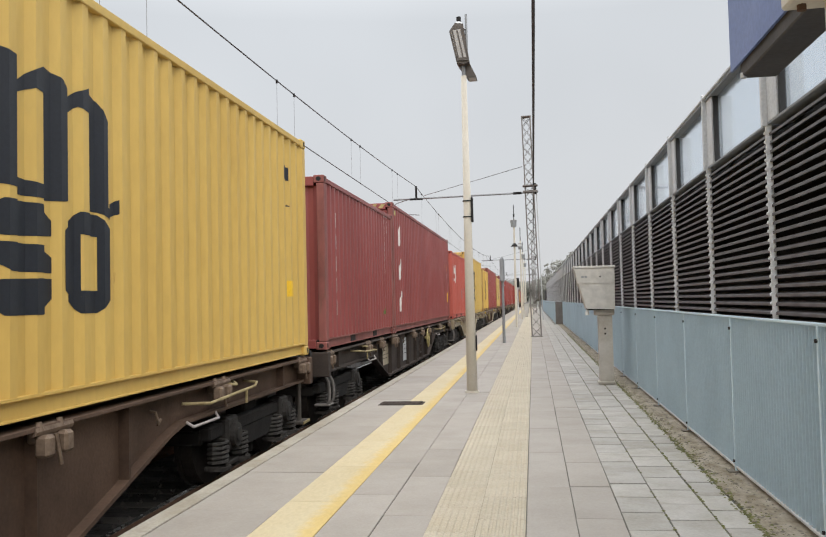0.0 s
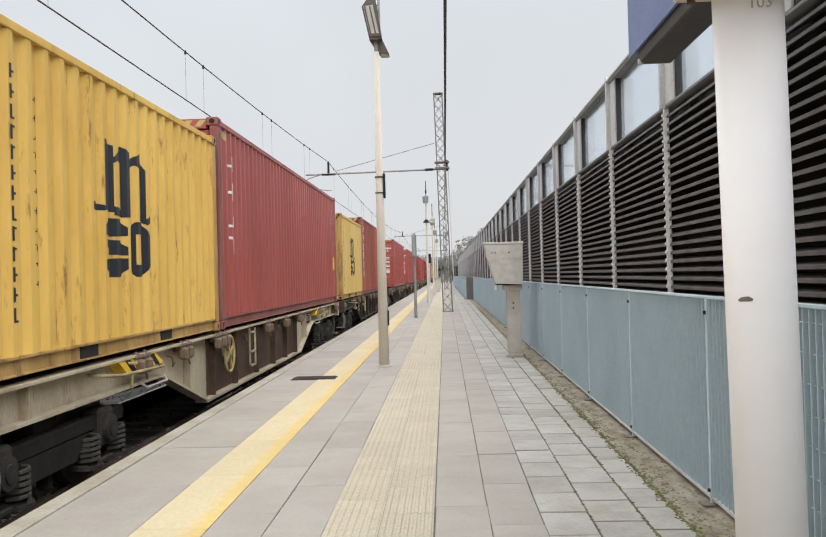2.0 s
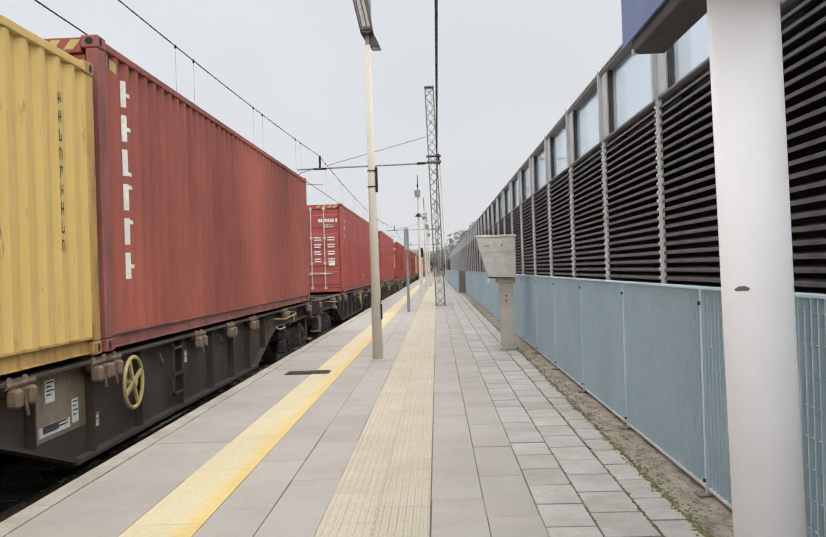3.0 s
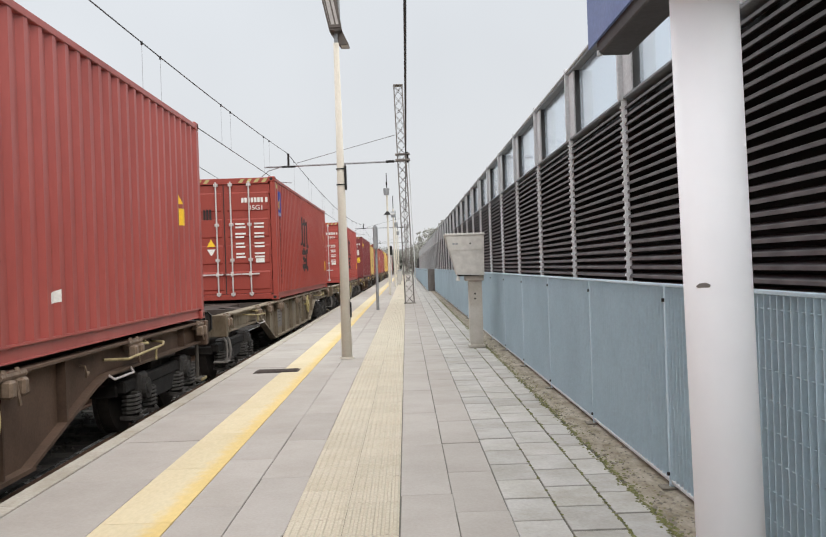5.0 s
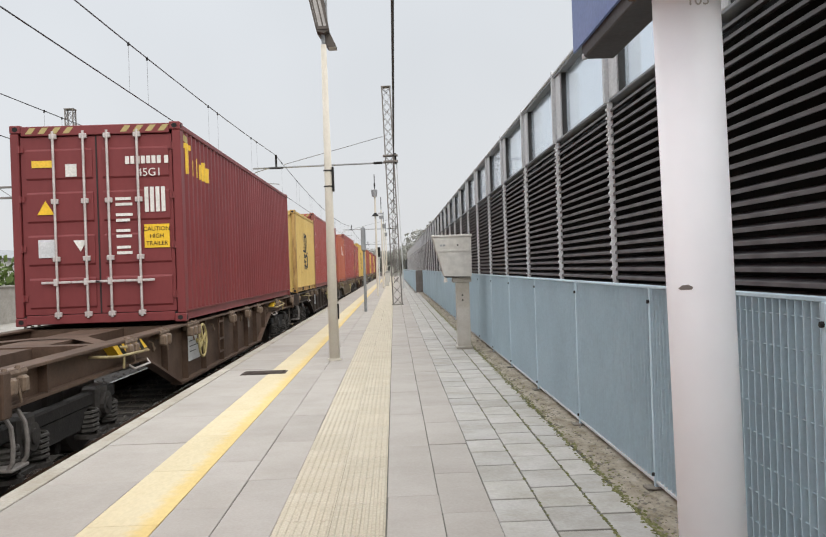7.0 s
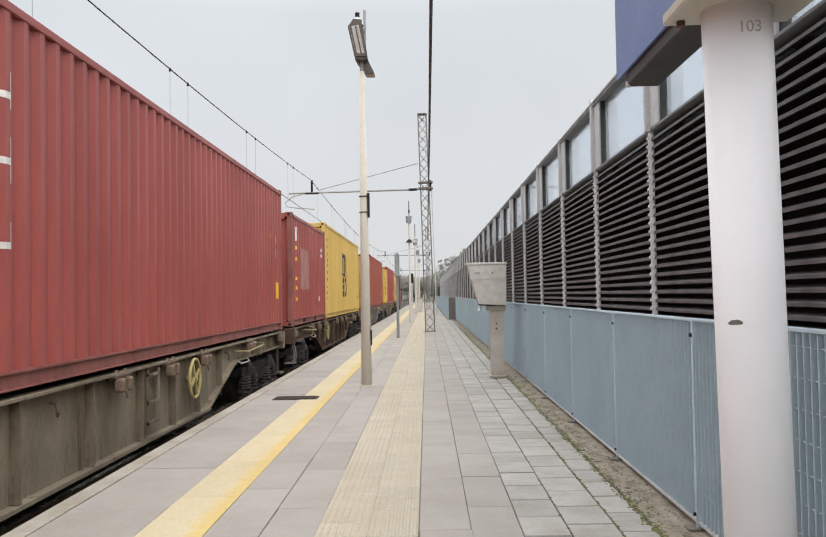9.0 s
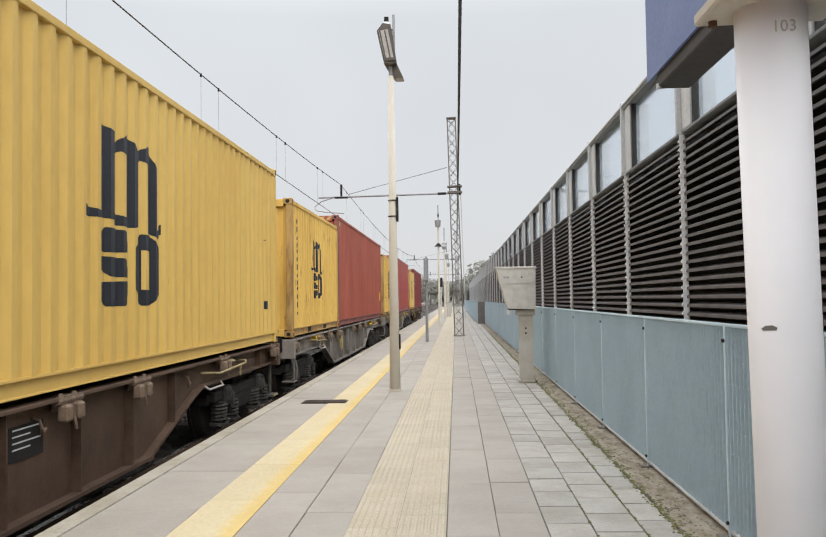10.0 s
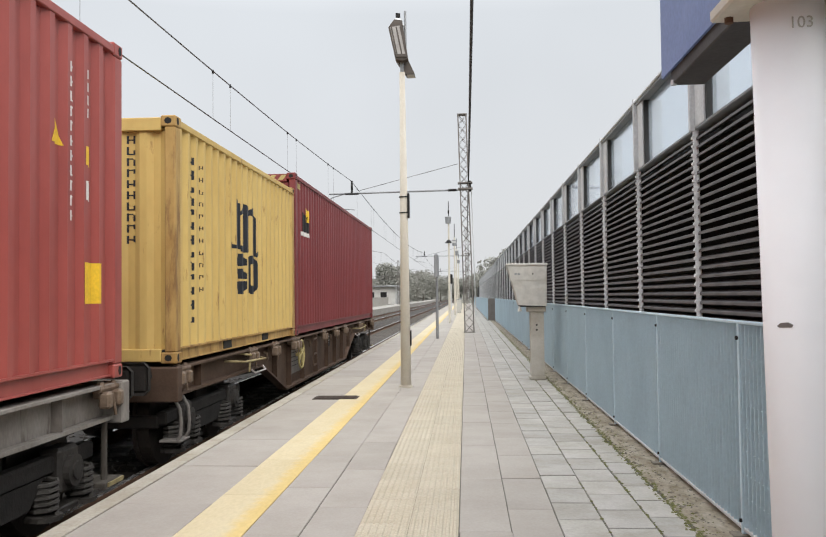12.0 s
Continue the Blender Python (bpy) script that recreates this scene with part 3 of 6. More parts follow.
def moss_tufts():
    rng = np.random.RandomState(11)
    s = Shape()
    for i in range(4200):
        y = 3.5 + 30 * rng.uniform() ** 1.5
        band = rng.uniform()
        x = 1.292 + rng.normal(0, 0.016) if band < 0.50 else (1.089 + rng.normal(0, 0.005) if band < 0.66 else (0.802 + rng.normal(0, 0.003) if band < 0.70 else rng.uniform(1.30, 1.44)))
        r = rng.uniform(0.005, 0.014)
        h = r * rng.uniform(0.3, 0.7)
        k = 5
        ring = [(x + r * math.cos(6.283 * q / k) * rng.uniform(0.6, 1.3), y + r * 1.6 * math.sin(6.283 * q / k) * rng.uniform(0.6, 1.3), 0.0) for q in range(k)]
        s.add(ring + [(x, y, h)], [(q, (q + 1) % k, k) for q in range(k)])
    return s


solid("moss", moss_tufts(), MOSS, "small tufts of green moss in the paving joints", "moss", kind="stuff")

def rubble():
    rng = np.random.RandomState(21)
    s = Shape()
    base = [(1, 0, 0), (-1, 0, 0), (0, 1, 0), (0, -1, 0), (0, 0, 1), (0, 0, -1)]
    fc = [(0, 2, 4), (2, 1, 4), (1, 3, 4), (3, 0, 4), (2, 0, 5), (1, 2, 5), (3, 1, 5), (0, 3, 5)]
    for i in range(1900):
        x, y = 1.29 + 0.24 * rng.uniform() ** 0.7, 3.5 + 32 * rng.uniform() ** 1.6
        r = rng.uniform(0.004, 0.017)
        k = rng.uniform(0.5, 1.4, 3)
        s.add([(x + r * p[0] * k[0], y + r * p[1] * k[1] * 1.3, 0.002 + r * p[2] * k[2] * 0.6) for p in base], fc)
    return s


solid("rubble", rubble(), RUBBLE, "small dirty bits of rubble in the dirt by the fence", "rubble", kind="stuff")

drain = thing("drain_cover", "rusty brown steel drain grating let into the platform", "drain", pose(-1.78, 11.35, 0.0))
part("frame", Shape().box(-0.30, 0.30, -0.17, 0.17, -0.03, 0.006, 0.004), BEAM["dark"], drain)
for i in range(9):
    part("bar", lambda: Shape().box(-0.27, 0.27, -0.010, 0.010, 0.006, 0.014), BEAM["dark"], drain, key="drain_bar", at=pose(0, -0.136 + i * 0.034, 0))

# ---- fence, louvred noise barrier, glass ----
FX = 1.526


def fence_panel(l, single, rods=False):
    f = thing("fence", "blue-grey steel grating fence on a bolted post", "fence", group="fence lengths")
    part("post", Shape().box(-0.008, 0.035, -0.015, 0.015, 0.0, 1.19, 0.003), FENCE_BLUE, f)
    part("base_plate", Shape().box(-0.065, 0.06, -0.05, 0.05, 0.006, 0.018, 0.003), RUBBLE, f, "dirty bolted base plate")
    bars = Shape()
    n = int(l / 0.0625)
    for i in range(n):
        y = 0.035 + i * (l - 0.07) / (n - 1)
        if single:
            part("bar", lambda: Shape().box(0.0, 0.034, -0.003, 0.003, 0.055, 1.186), FENCE_BLUE, f, key="fence_bar", at=pose(0, y, 0))
        else:
            bars.box(0.0, 0.034, y - 0.003, y + 0.003, 0.055, 1.186)
    if not single:
        part("grating", bars, FENCE_BLUE, f, kind="stuff")
    for i in range(9 if rods else 0):
        z = 0.09 + i * 0.1295
        part("cross_rod", lambda: Shape().tube((0.015, 0.03, 0), (0.015, l - 0.03, 0), 0.0028, 5), FENCE_BLUE, f, key=("rod", l), at=pose(0, 0, z))
    part("top_rail", Shape().box(-0.003, 0.036, 0.0, l, 1.188, 1.206, 0.003), FENCE_BLUE, f)
    part("bottom_rail", Shape().box(-0.002, 0.034, 0.0, l, 0.035, 0.056, 0.003), GALV, f)
    for z in (0.09, 1.11):
        part("bolt", Shape().tube((-0.02, 0.0, z), (-0.004, 0.0, z), 0.012, 6), SOOT, f)
    return f


FL = 2.02
first = fence_panel(FL, False)
near = fence_panel(FL, True)
close = fence_panel(FL, True, True)
FY = 4.86 - 9 * FL
first.matrix_basis = pose(FX, FY, 0)
near.matrix_basis = pose(FX, FY + 9 * FL, 0)
close.matrix_basis = pose(FX, FY + 8 * FL, 0)
for i in range(1, 30):
    if i not in (8, 9):
        copy_thing(close if i == 7 else near if 9 < i < 12 else first, pose(FX, FY + i * FL, 0))
for i in range(37):
    copy_thing(first, pose(1.16, 45.2 + i * FL, 0))
gap = thing("fence_return", "dark gap with a steel return panel in the fence", "fence", pose(1.16, 44.9, 0))
part("panel", Shape().box(0, 0.37, -0.02, 0.02, 0.03, 1.2, 0.004), LATTICE, gap, "dark recessed return panel")
solid("wall_plinth", Shape().box(1.72, 2.25, Y0, Y1, -0.9, 1.12), CONCRETE, "concrete plinth wall behind the fence", "wall")
# Added black sheet: gives the louvre gaps their dark depth.
solid("wall_lining", Shape().box(2.03, 2.25, Y0, Y1, 1.12, 2.70), LOUVRE_SHADE, "black sheet painted as the shade behind the louvres", "wall")

BX, BL = 1.85, 2.22
bay_y0 = 6.84 - 9 * BL


def slat_shape():
    return Shape().prism([(0.0, 0.0), (0.002, 0.020), (0.010, 0.026), (0.085, 0.046), (0.088, 0.038), (0.014, 0.014), (0.010, 0.0)], "y", 0.012, BL - 0.012)


SLATS, SLAT_STEP = 23, 0.0690


def barrier_bay(single):
    b = thing("louvre_bay", "dark grey louvred noise-barrier bay with glazing above", "noise barrier", group="noise barrier bays")

    def toothed():
        s = Shape().box(-0.022, 0.022, -0.011, 0.011, 1.05, 2.68, 0.003)
        for i in range(SLATS):
            s.prism([(-0.036, 0.012), (-0.022, 0.006), (-0.022, 0.036), (-0.033, 0.028)], "y", -0.013, 0.013)
            s.v[-8:] = [(x, y, z + 1.07 + i * SLAT_STEP) for x, y, z in s.v[-8:]]
        return s
    part("post", toothed, POST_WHITE, b, "white toothed post", key="toothed_post")
    if single:
        for i in range(SLATS):
            part("slat", slat_shape, SLAT, b, key="slat", at=pose(0, 0, 1.07 + i * SLAT_STEP))
    else:
        s = Shape()
        one = slat_shape()
        for i in range(SLATS):
            s.add([(x, y, z + 1.07 + i * SLAT_STEP) for x, y, z in one.v], one.f)
        part("slatting", s, SLAT, b, kind="stuff")
    part("sill_rail", Shape().box(-0.012, 0.16, 0.024, BL - 0.024, 2.668, 2.690, 0.004), COLUMN_GREY, b)
    part("upper_post", Shape().box(-0.05, 0.02, -0.022, 0.022, 2.66, 3.44, 0.004), GALV, b, "pale flat post")
    part("back_post", Shape().box(-0.01, 0.20, BL - 0.27, BL - 0.024, 2.692, 3.365, 0.004), GALV, b, "pale grey steel column beside the glass")
    part("seal", Shape().box(0.005, 0.06, BL - 0.31, BL - 0.272, 2.692, 3.365), RUBBER, b)
    part("seal", Shape().box(0.035, 0.06, 0.024, 0.050, 2.692, 3.365), RUBBER, b)
    pane = part("glass_pane", Shape().box(0.042, 0.054, 0.050, BL - 0.31, 2.692, 3.365), GLASS, b, "dusty clear glass pane")
    pane.visible_shadow = False
    part("top_rail", Shape().box(-0.03, 0.15, 0.024, BL - 0.024, 3.362, 3.390, 0.004), COLUMN_GREY, b)
    part("coping_strip", Shape().box(-0.045, 0.16, 0.024, BL - 0.024, 3.391, 3.409, 0.003), GALV, b)
    return b


bay = barrier_bay(True)
bay_far = barrier_bay(False)
bay.matrix_basis = pose(BX, bay_y0 + 7 * BL, 0)
bay_far.matrix_basis = pose(BX, bay_y0, 0)
for i in range(1, 58):
    if i != 7:
        copy_thing(bay if 7 < i < 22 else bay_far, pose(BX, bay_y0 + i * BL, 0))

# ---- near post with the sign ----
pole = thing("sign_post", "thick white-painted round steel post with a bracket", "post", pose(1.158, 2.97, 0, 0, -1.0, 0))
part("shaft", Shape().tube((0, 0, 0), (0, 0, 2.42), 0.119, 48), WHITE_POLE, pole, smooth=False).data.shade_smooth()
part("bracket_plate", Shape().box(-0.215, 0.25, -0.30, 0.16, 2.358, 2.405, 0.008), CREAM_POLE, pole, "cream-painted bracket plate")
part("bracket_bolt", Shape().tube((-0.165, 0.10, 2.338), (-0.165, 0.10, 2.359), 0.016, 8), RAIL_SIDE, pole)
part("chip", Shape().prism([(-0.028, 0.0), (-0.014, 0.010), (0.010, 0.012), (0.026, 0.004), (0.022, -0.005), (-0.02, -0.006)], "y", -0.1195, -0.115), LATTICE, pole, "dark chip in the paint", at=pose(0, 0, 1.254, 0, 0, -44))
lettering("post_number", "103", 0.055, BOX_GREY, pole, pose(0.0, -0.1205, 2.245, 90, 0, -2), "faint scratched number")
sign = thing("station_sign", "blue enamelled station sign box with a dark underside", "sign", pose(1.155, 2.97, 0))
part("face_panel", Shape().box(-0.172, -0.160, -0.70, 1.27, 2.432, 3.55), SIGN_BLUE, sign, "plain blue sign face")
part("housing", Shape().box(-0.155, 0.005, -0.68, 1.15, 2.372, 3.55, 0.006), SIGN_UNDER, sign)
part("fixing_bolt", Shape().tube((-0.15, 1.12, 2.365), (-0.15, 1.12, 2.39), 0.014, 8), GALV, sign)

# ---- pedestal box ----
ped = thing("pedestal_box", "grey enamelled equipment hood on a stained concrete pedestal", "equipment box", pose(1.125, 13.75, 0))
part("pedestal", Shape().prism([(-0.095, -0.10), (0.115, -0.10), (0.115, 0.16), (-0.095, 0.16)], "z", 0, 1.16).box(-0.125, 0.14, -0.12, 0.18, 0, 0.05, 0.01).box(-0.15, 0.15, -0.13, 0.18, 1.09, 1.18, 0.01), PED_CONC, ped)
part("hood", Shape().prism([(-0.285, 1.20), (0.155, 1.18), (0.165, 1.83), (0.15, 1.85), (-0.44, 1.86), (-0.46, 1.83)], "y", -0.20, 0.26), BOX_GREY, ped, "tapered grey sheet-metal hood")
part("lid_rim", Shape().box(-0.475, 0.178, -0.215, 0.275, 1.835, 1.872, 0.006), BOX_GREY, ped)
part("front_panel", Shape().prism([(-0.415, 1.60), (0.15, 1.60), (0.152, 1.81), (-0.44, 1.81)], "y", -0.208, -0.20), BOX_GREY, ped)
part("keyhole", Shape().tube((-0.06, -0.214, 1.70), (-0.06, -0.207, 1.70), 0.014, 10), SOOT, ped)
for dx in (-0.33, -0.28):
    part("label_plate", Shape().box(dx - 0.02, dx + 0.018, -0.211, -0.207, 1.685, 1.715), STEEL_GREY, ped)
# Black filler box: the shade under the hood, put in as colour.
part("shadow_gap", Shape().box(-0.27, 0.14, -0.17, 0.22, 1.175, 1.20), SOOT, ped)
part("lamp_glass", Shape().tube((-0.27, -0.13, 1.10), (-0.27, -0.13, 1.185), 0.035, 10, 0.02), WHITE, ped)
for z in (0.88, 0.80):
    part("bolt", Shape().tube((0.0, -0.112, z), (0.0, -0.098, z), 0.015, 8), SOOT, ped)

# ---- platform lamp, masts, posts ----


def lamp_post():
    p = thing("platform_lamp", "cream-painted tapered lamp post with two slanting lamp heads", "lamp post")
    part("shaft", Shape().tube((0, 0, 0), (0, 0, 4.77), 0.080, 20, 0.041), CREAM_POLE, p).data.shade_smooth()
    part("foot", Shape().tube((0, 0, 0), (0, 0, 0.03), 0.105, 20), CREAM_POLE, p)
    part("spigot", Shape().tube((0, 0, 4.77), (0, 0, 5.0), 0.030, 12), STEEL_GREY, p)
    part("conduit", Shape().tube((0.055, 0.02, 5.0), (0.055, 0.02, 5.72), 0.018, 10), STEEL_GREY, p, "thin grey conduit behind the lamp")
    drop = pose(0, 0, -0.08)
    head = part("lamp_head", Shape().prism([(-0.19, 5.50), (-0.10, 5.62), (0.02, 5.60), (0.10, 5.02), (0.02, 4.99), (-0.09, 5.02)], "y", -0.16, 0.06), LAMP_BODY, p, "dark brown lamp head", at=drop)
    part("lens", Shape().prism([(-0.165, 5.50), (-0.02, 5.52), (0.07, 5.05), (-0.07, 5.05)], "y", -0.168, -0.158), LAMP_GLASS, head, "ribbed frosted lens")
    for dx in (-0.075, 0.0, 0.062):
        part("rib", Shape().prism([(dx - 0.080, 5.50), (dx - 0.058, 5.50), (dx + 0.027, 5.06), (dx + 0.005, 5.06)], "y", -0.175, -0.165), LAMP_BODY, head)
    part("end_bar", Shape().prism([(-0.075, 5.04), (0.085, 5.04), (0.078, 5.085), (-0.083, 5.085)], "y", -0.178, -0.16), LAMP_BODY, head)
    part("cap", Shape().tube((-0.06, -0.05, 5.56), (-0.045, -0.05, 5.66), 0.11, 14, 0.05), GALV, head, "white cap")
    part("photocell", Shape().tube((-0.05, -0.05, 5.66), (-0.05, -0.05, 5.74), 0.035, 10), SOOT, head)
    back = part("rear_lamp_head", Shape().prism([(-0.09, 4.97), (0.09, 4.97), (0.19, 4.75), (0.06, 4.75)], "y", 0.0, 0.26), LAMP_BODY, p, "second lamp head seen end on")
    part("lens", Shape().prism([(0.07, 4.74), (0.18, 4.74), (0.18, 4.75), (0.07, 4.75)], "y", 0.02, 0.24), LAMP_GLASS, back)
    for z in (2.62, 2.86):
        part("clamp_band", Shape().tube((0, 0, z), (0, 0, z + 0.015), 0.070, 16), SOOT, p)
    part("cable_box", Shape().box(0.058, 0.086, -0.06, 0.06, 2.55, 2.92, 0.005), SOOT, p, "narrow black plate on the post")
    part("hatch", Shape().box(0.072, 0.090, -0.05, 0.05, 0.62, 0.85, 0.004), SOOT, p)
    return p


lamp = lamp_post()
lamp.matrix_basis = pose(-0.922, 12.66, 0, 0, -0.1, 0)


def lattice_mast(h, w0, w1):
    m = thing("lattice_mast", "slender grey-brown steel lattice catenary mast", "mast", group="catenary masts")
    for sx in (-1, 1):
        for sy in (-1, 1):
            part("leg", Shape().tube((sx * w0 / 2, sy * w0 / 2, 0), (sx * w1 / 2, sy * w1 / 2, h), 0.022, 6), LATTICE, m)
    n = int(h / 0.36)
    for side in range(4):
        k = (-1, 1)[side % 2]
        for d in (-1, 1):
            pts = []
            for i in range(n + 1):
                z = h * i / n
                w = (w0 + (w1 - w0) * z / h) / 2
                u = w * d * (-1) ** i
                pts.append((u, k * w, z) if side < 2 else (k * w, u, z))
            part("lacing", Shape().path(pts, 0.010, 5), LATTICE, m)
    part("cap", Shape().box(-w1 / 2 - 0.03, w1 / 2 + 0.03, -w1 / 2 - 0.03, w1 / 2 + 0.03, h, h + 0.03), LATTICE, m)
    part("foot", Shape().box(-w0 / 2 - 0.05, w0 / 2 + 0.05, -w0 / 2 - 0.05, w0 / 2 + 0.05, 0, 0.04), CONCRETE, m)
    return m


mast = lattice_mast(8.05, 0.33, 0.30)
mast.matrix_basis = pose(0.11, 31, 0, 0, -1.25, 0)
part("collar", Shape().box(-0.24, 0.30, -0.2, 0.2, 5.27, 5.33).box(-0.24, 0.30, -0.2, 0.2, 5.50, 5.54), LATTICE, mast)
part("insulator", Shape().tube((0.20, 0, 5.2), (0.20, 0, 5.6), 0.05, 10), SOOT, mast)
part("hanging_cable", Shape().tube((0.26, 0, 0.6), (0.25, 0, 5.3), 0.018, 6), GALV, mast)


def cantilever(m, x0, x1, x_wire):
    """Arm, stay, register arm and insulators, in world space under the mast m."""
    inv = m.matrix_basis.inverted()
    y = m.matrix_basis.translation.y
    arm = part("arm_tube", Shape().tube((x0, y, 5.27), (x1, y, 5.20), 0.035, 10), STEEL_GREY, m, at=inv)
    part("stay_rod", Shape().tube((x0, y, 6.24), (x_wire + 0.3, y, 5.32), 0.014, 6), STEEL_GREY, m, at=inv)
    part("insulator", Shape().tube((x0 - 0.05, y, 5.27), (x0 - 0.35, y, 5.265), 0.05, 10), SOOT, arm)
    part("insulator", Shape().tube((x_wire, y, 5.24), (x_wire, y, 5.68), 0.04, 10), SOOT, arm)
    part("clamp", Shape().box(x_wire - 0.25, x_wire + 0.25, y - 0.04, y + 0.04, 5.16, 5.22), SOOT, arm)
    s = Shape().path([(x_wire - 0.3, y, 5.19), (x_wire - 0.75, y, 5.06), (x_wire - 1.0, y, 4.86), (x_wire - 0.95, y, 4.72), (x_wire - 0.6, y, 4.66), (x_wire + 0.1, y, 4.60)], 0.018, 7)
    part("register_arm", s, STEEL_GREY, m, at=inv)


cantilever(mast, -0.25, -5.05, TRACK_X + 0.03)

SPAN = 52.0


def sag(y):
    u = ((y - 31.0) / SPAN) % 1.0
    return 5.69 - 0.55 * 4 * u * (1 - u)


def wire_thing(x, label):
    w = thing("overhead_line", label, "overhead line", group="overhead lines", kind="structure")
    ys = [-61 + 2.0 * i for i in range(190)]
    part("messenger_wire", Shape().path([(x, y, sag(y)) for y in ys], 0.011, 5), WIRE, w)
    part("contact_wire", Shape().path([(x - 0.02, -60, 4.40), (x + 0.02, 31, 4.38), (x - 0.05, 77, 4.38), (x + 0.02, 320, 4.38)], 0.010, 5), WIRE, w)
    for k in range(-5, 20):
        for dy in (0.0, 1.05):
            y = 13.85 + 5.95 * k + dy
            if abs((y - 31) % SPAN) > 1.5:
                part("dropper", Shape().tube((x, y, sag(y)), (x, y, 4.39), 0.0032, 5), STEEL_GREY, w)
                part("dropper_clamp", Shape().tube((x, y, sag(y) - 0.04), (x, y, sag(y) + 0.02), 0.020, 6), SOOT, w)
    return w


wire_thing(TRACK_X, "dark messenger and contact wires over the track")
wire_thing(TRACK2_X - 0.1, "dark messenger and contact wires over the second track")
feeder = thing("feeder_cable", "thick black feeder cable running overhead along the masts", "cable", kind="structure")
part("cable", Shape().path([(0.140, -62 + 3.1 * i, 5.55 + 0.0011 * (-62 + 3.1 * i - 31) ** 2 * (0.62 if i < 31 else 0.35)) for i in range(45)], 0.028, 6), WIRE, feeder)

for k in (1, 2, 3, 4):
    m2 = copy_thing(mast, pose(0.14, 31 + SPAN * k, 0))

# opposite platform
solid("far_platform", Shape().box(-13.0, -9.62, -30, 320, -1.3, -0.06).box(-9.95, -9.60, -30, 320, -0.12, 0.0, 0.01), CONCRETE, "grey concrete platform across the tracks with a pale edge", "platform")
solid("far_wall", Shape().box(-13.1, -12.95, -30, 140, -0.1, 1.15).box(-13.14, -12.9, -30, 140, 1.15, 1.22, 0.01), CONCRETE, "low green-stained concrete wall behind the far platform", "wall")
mast_b = lattice_mast(7.0, 0.30, 0.26)
mast_b.matrix_basis = pose(-10.6, 28.2, 0)
inv_b = mast_b.matrix_basis.inverted()
part("portal_beam", Shape().box(-22, -10.6, 28.1, 28.3, 4.10, 4.16).box(-22, -10.6, 28.1, 28.3, 4.46, 4.51).path([(-10.6 - 0.5 * i, 28.2, 4.14 + 0.36 * (i % 2)) for i in range(23)], 0.014, 5), LATTICE, mast_b, at=inv_b)
part("cross_bar", Shape().box(-11.2, -10.1, 28.15, 28.25, 5.1, 5.16), LATTICE, mast_b, at=inv_b)
part("cable_loop", Shape().ring((-10.95, 28.1, 4.5), 0.25, 0.02), SOOT, mast_b, at=inv_b)
for k in (1, 2, 3):
    copy_thing(mast_b, pose(-10.6, 28.2 + SPAN * k, 0))

board = thing("notice_board", "pale wooden board on two grey posts", "notice board", pose(-10.0, 24.9, 0))
for y in (-0.55, 0.55):
    part("post", Shape().box(-0.03, 0.03, y - 0.03, y + 0.03, 0, 2.15), STEEL_GREY, board)
part("board", Shape().box(-0.05, -0.03, -0.62, 0.62, 1.62, 2.12, 0.004), WOOD, board)


def slim_post(h, name, label, cat, x, y, mat, r=0.045):
    p = thing(name, label, cat, pose(x, y, 0), "platform posts")
    part("shaft", Shape().tube((0, 0, 0), (0, 0, h), r, 10, r * 0.7), mat, p)
    return p


sp = slim_post(2.72, "sign_stake", "thin grey steel post with a narrow sign plate edge on", "post", -0.93, 26.9, STEEL_GREY, 0.05)
part("plate", Shape().box(-0.07, 0.06, -0.35, 0.35, 1.95, 2.68, 0.02), STEEL_GREY, sp)
s1 = slim_post(5.3, "loudspeaker_mast", "slim pale mast with loudspeaker and antenna", "mast", -0.82, 41.7, CREAM_POLE, 0.06)
part("loudspeaker", Shape().tube((-0.02, 0, 4.95), (-0.02, 0, 5.28), 0.13, 10, 0.16), STEEL_GREY, s1)
part("antenna", Shape().tube((0, 0, 5.3), (0, 0, 6.05), 0.02, 6), SOOT, s1)
part("antenna_knob", Shape().tube((0, 0, 5.45), (0, 0, 5.6), 0.04, 8), SOOT, s1)
part("lamp_dome", Shape().tube((0, 0, 3.98), (0, 0, 4.14), 0.20, 12, 0.05), SOOT, s1, "dark dome-shaped lamp")
part("camera_box", Shape().box(0.12, 0.36, -0.08, 0.08, 3.98, 4.08), GALV, s1)
for yy, xx, hh in ((58, -0.75, 5.4), (76, -0.80, 5.6), (95, -0.8, 5.6)):
    s2 = slim_post(hh, "loudspeaker_mast", "slim pale mast with loudspeaker and antenna", "mast", xx, yy, CREAM_POLE, 0.07)
    part("loudspeaker", Shape().tube((0, 0, hh - 0.6), (0, 0, hh - 0.2), 0.14, 10, 0.18), STEEL_GREY, s2)
    part("antenna", Shape().tube((0, 0, hh), (0, 0, hh + 0.9), 0.025, 6), SOOT, s2)
for yy, xx in ((74, -1.3),):
    sg = slim_post(2.45, "signal_post", "dark railway signal head on a short pale post", "signal", xx, yy, GALV, 0.06)
    part("signal_head", Shape().box(-0.15, 0.15, -0.10, 0.10, 2.42, 3.26, 0.06), SOOT, sg, "black signal head")
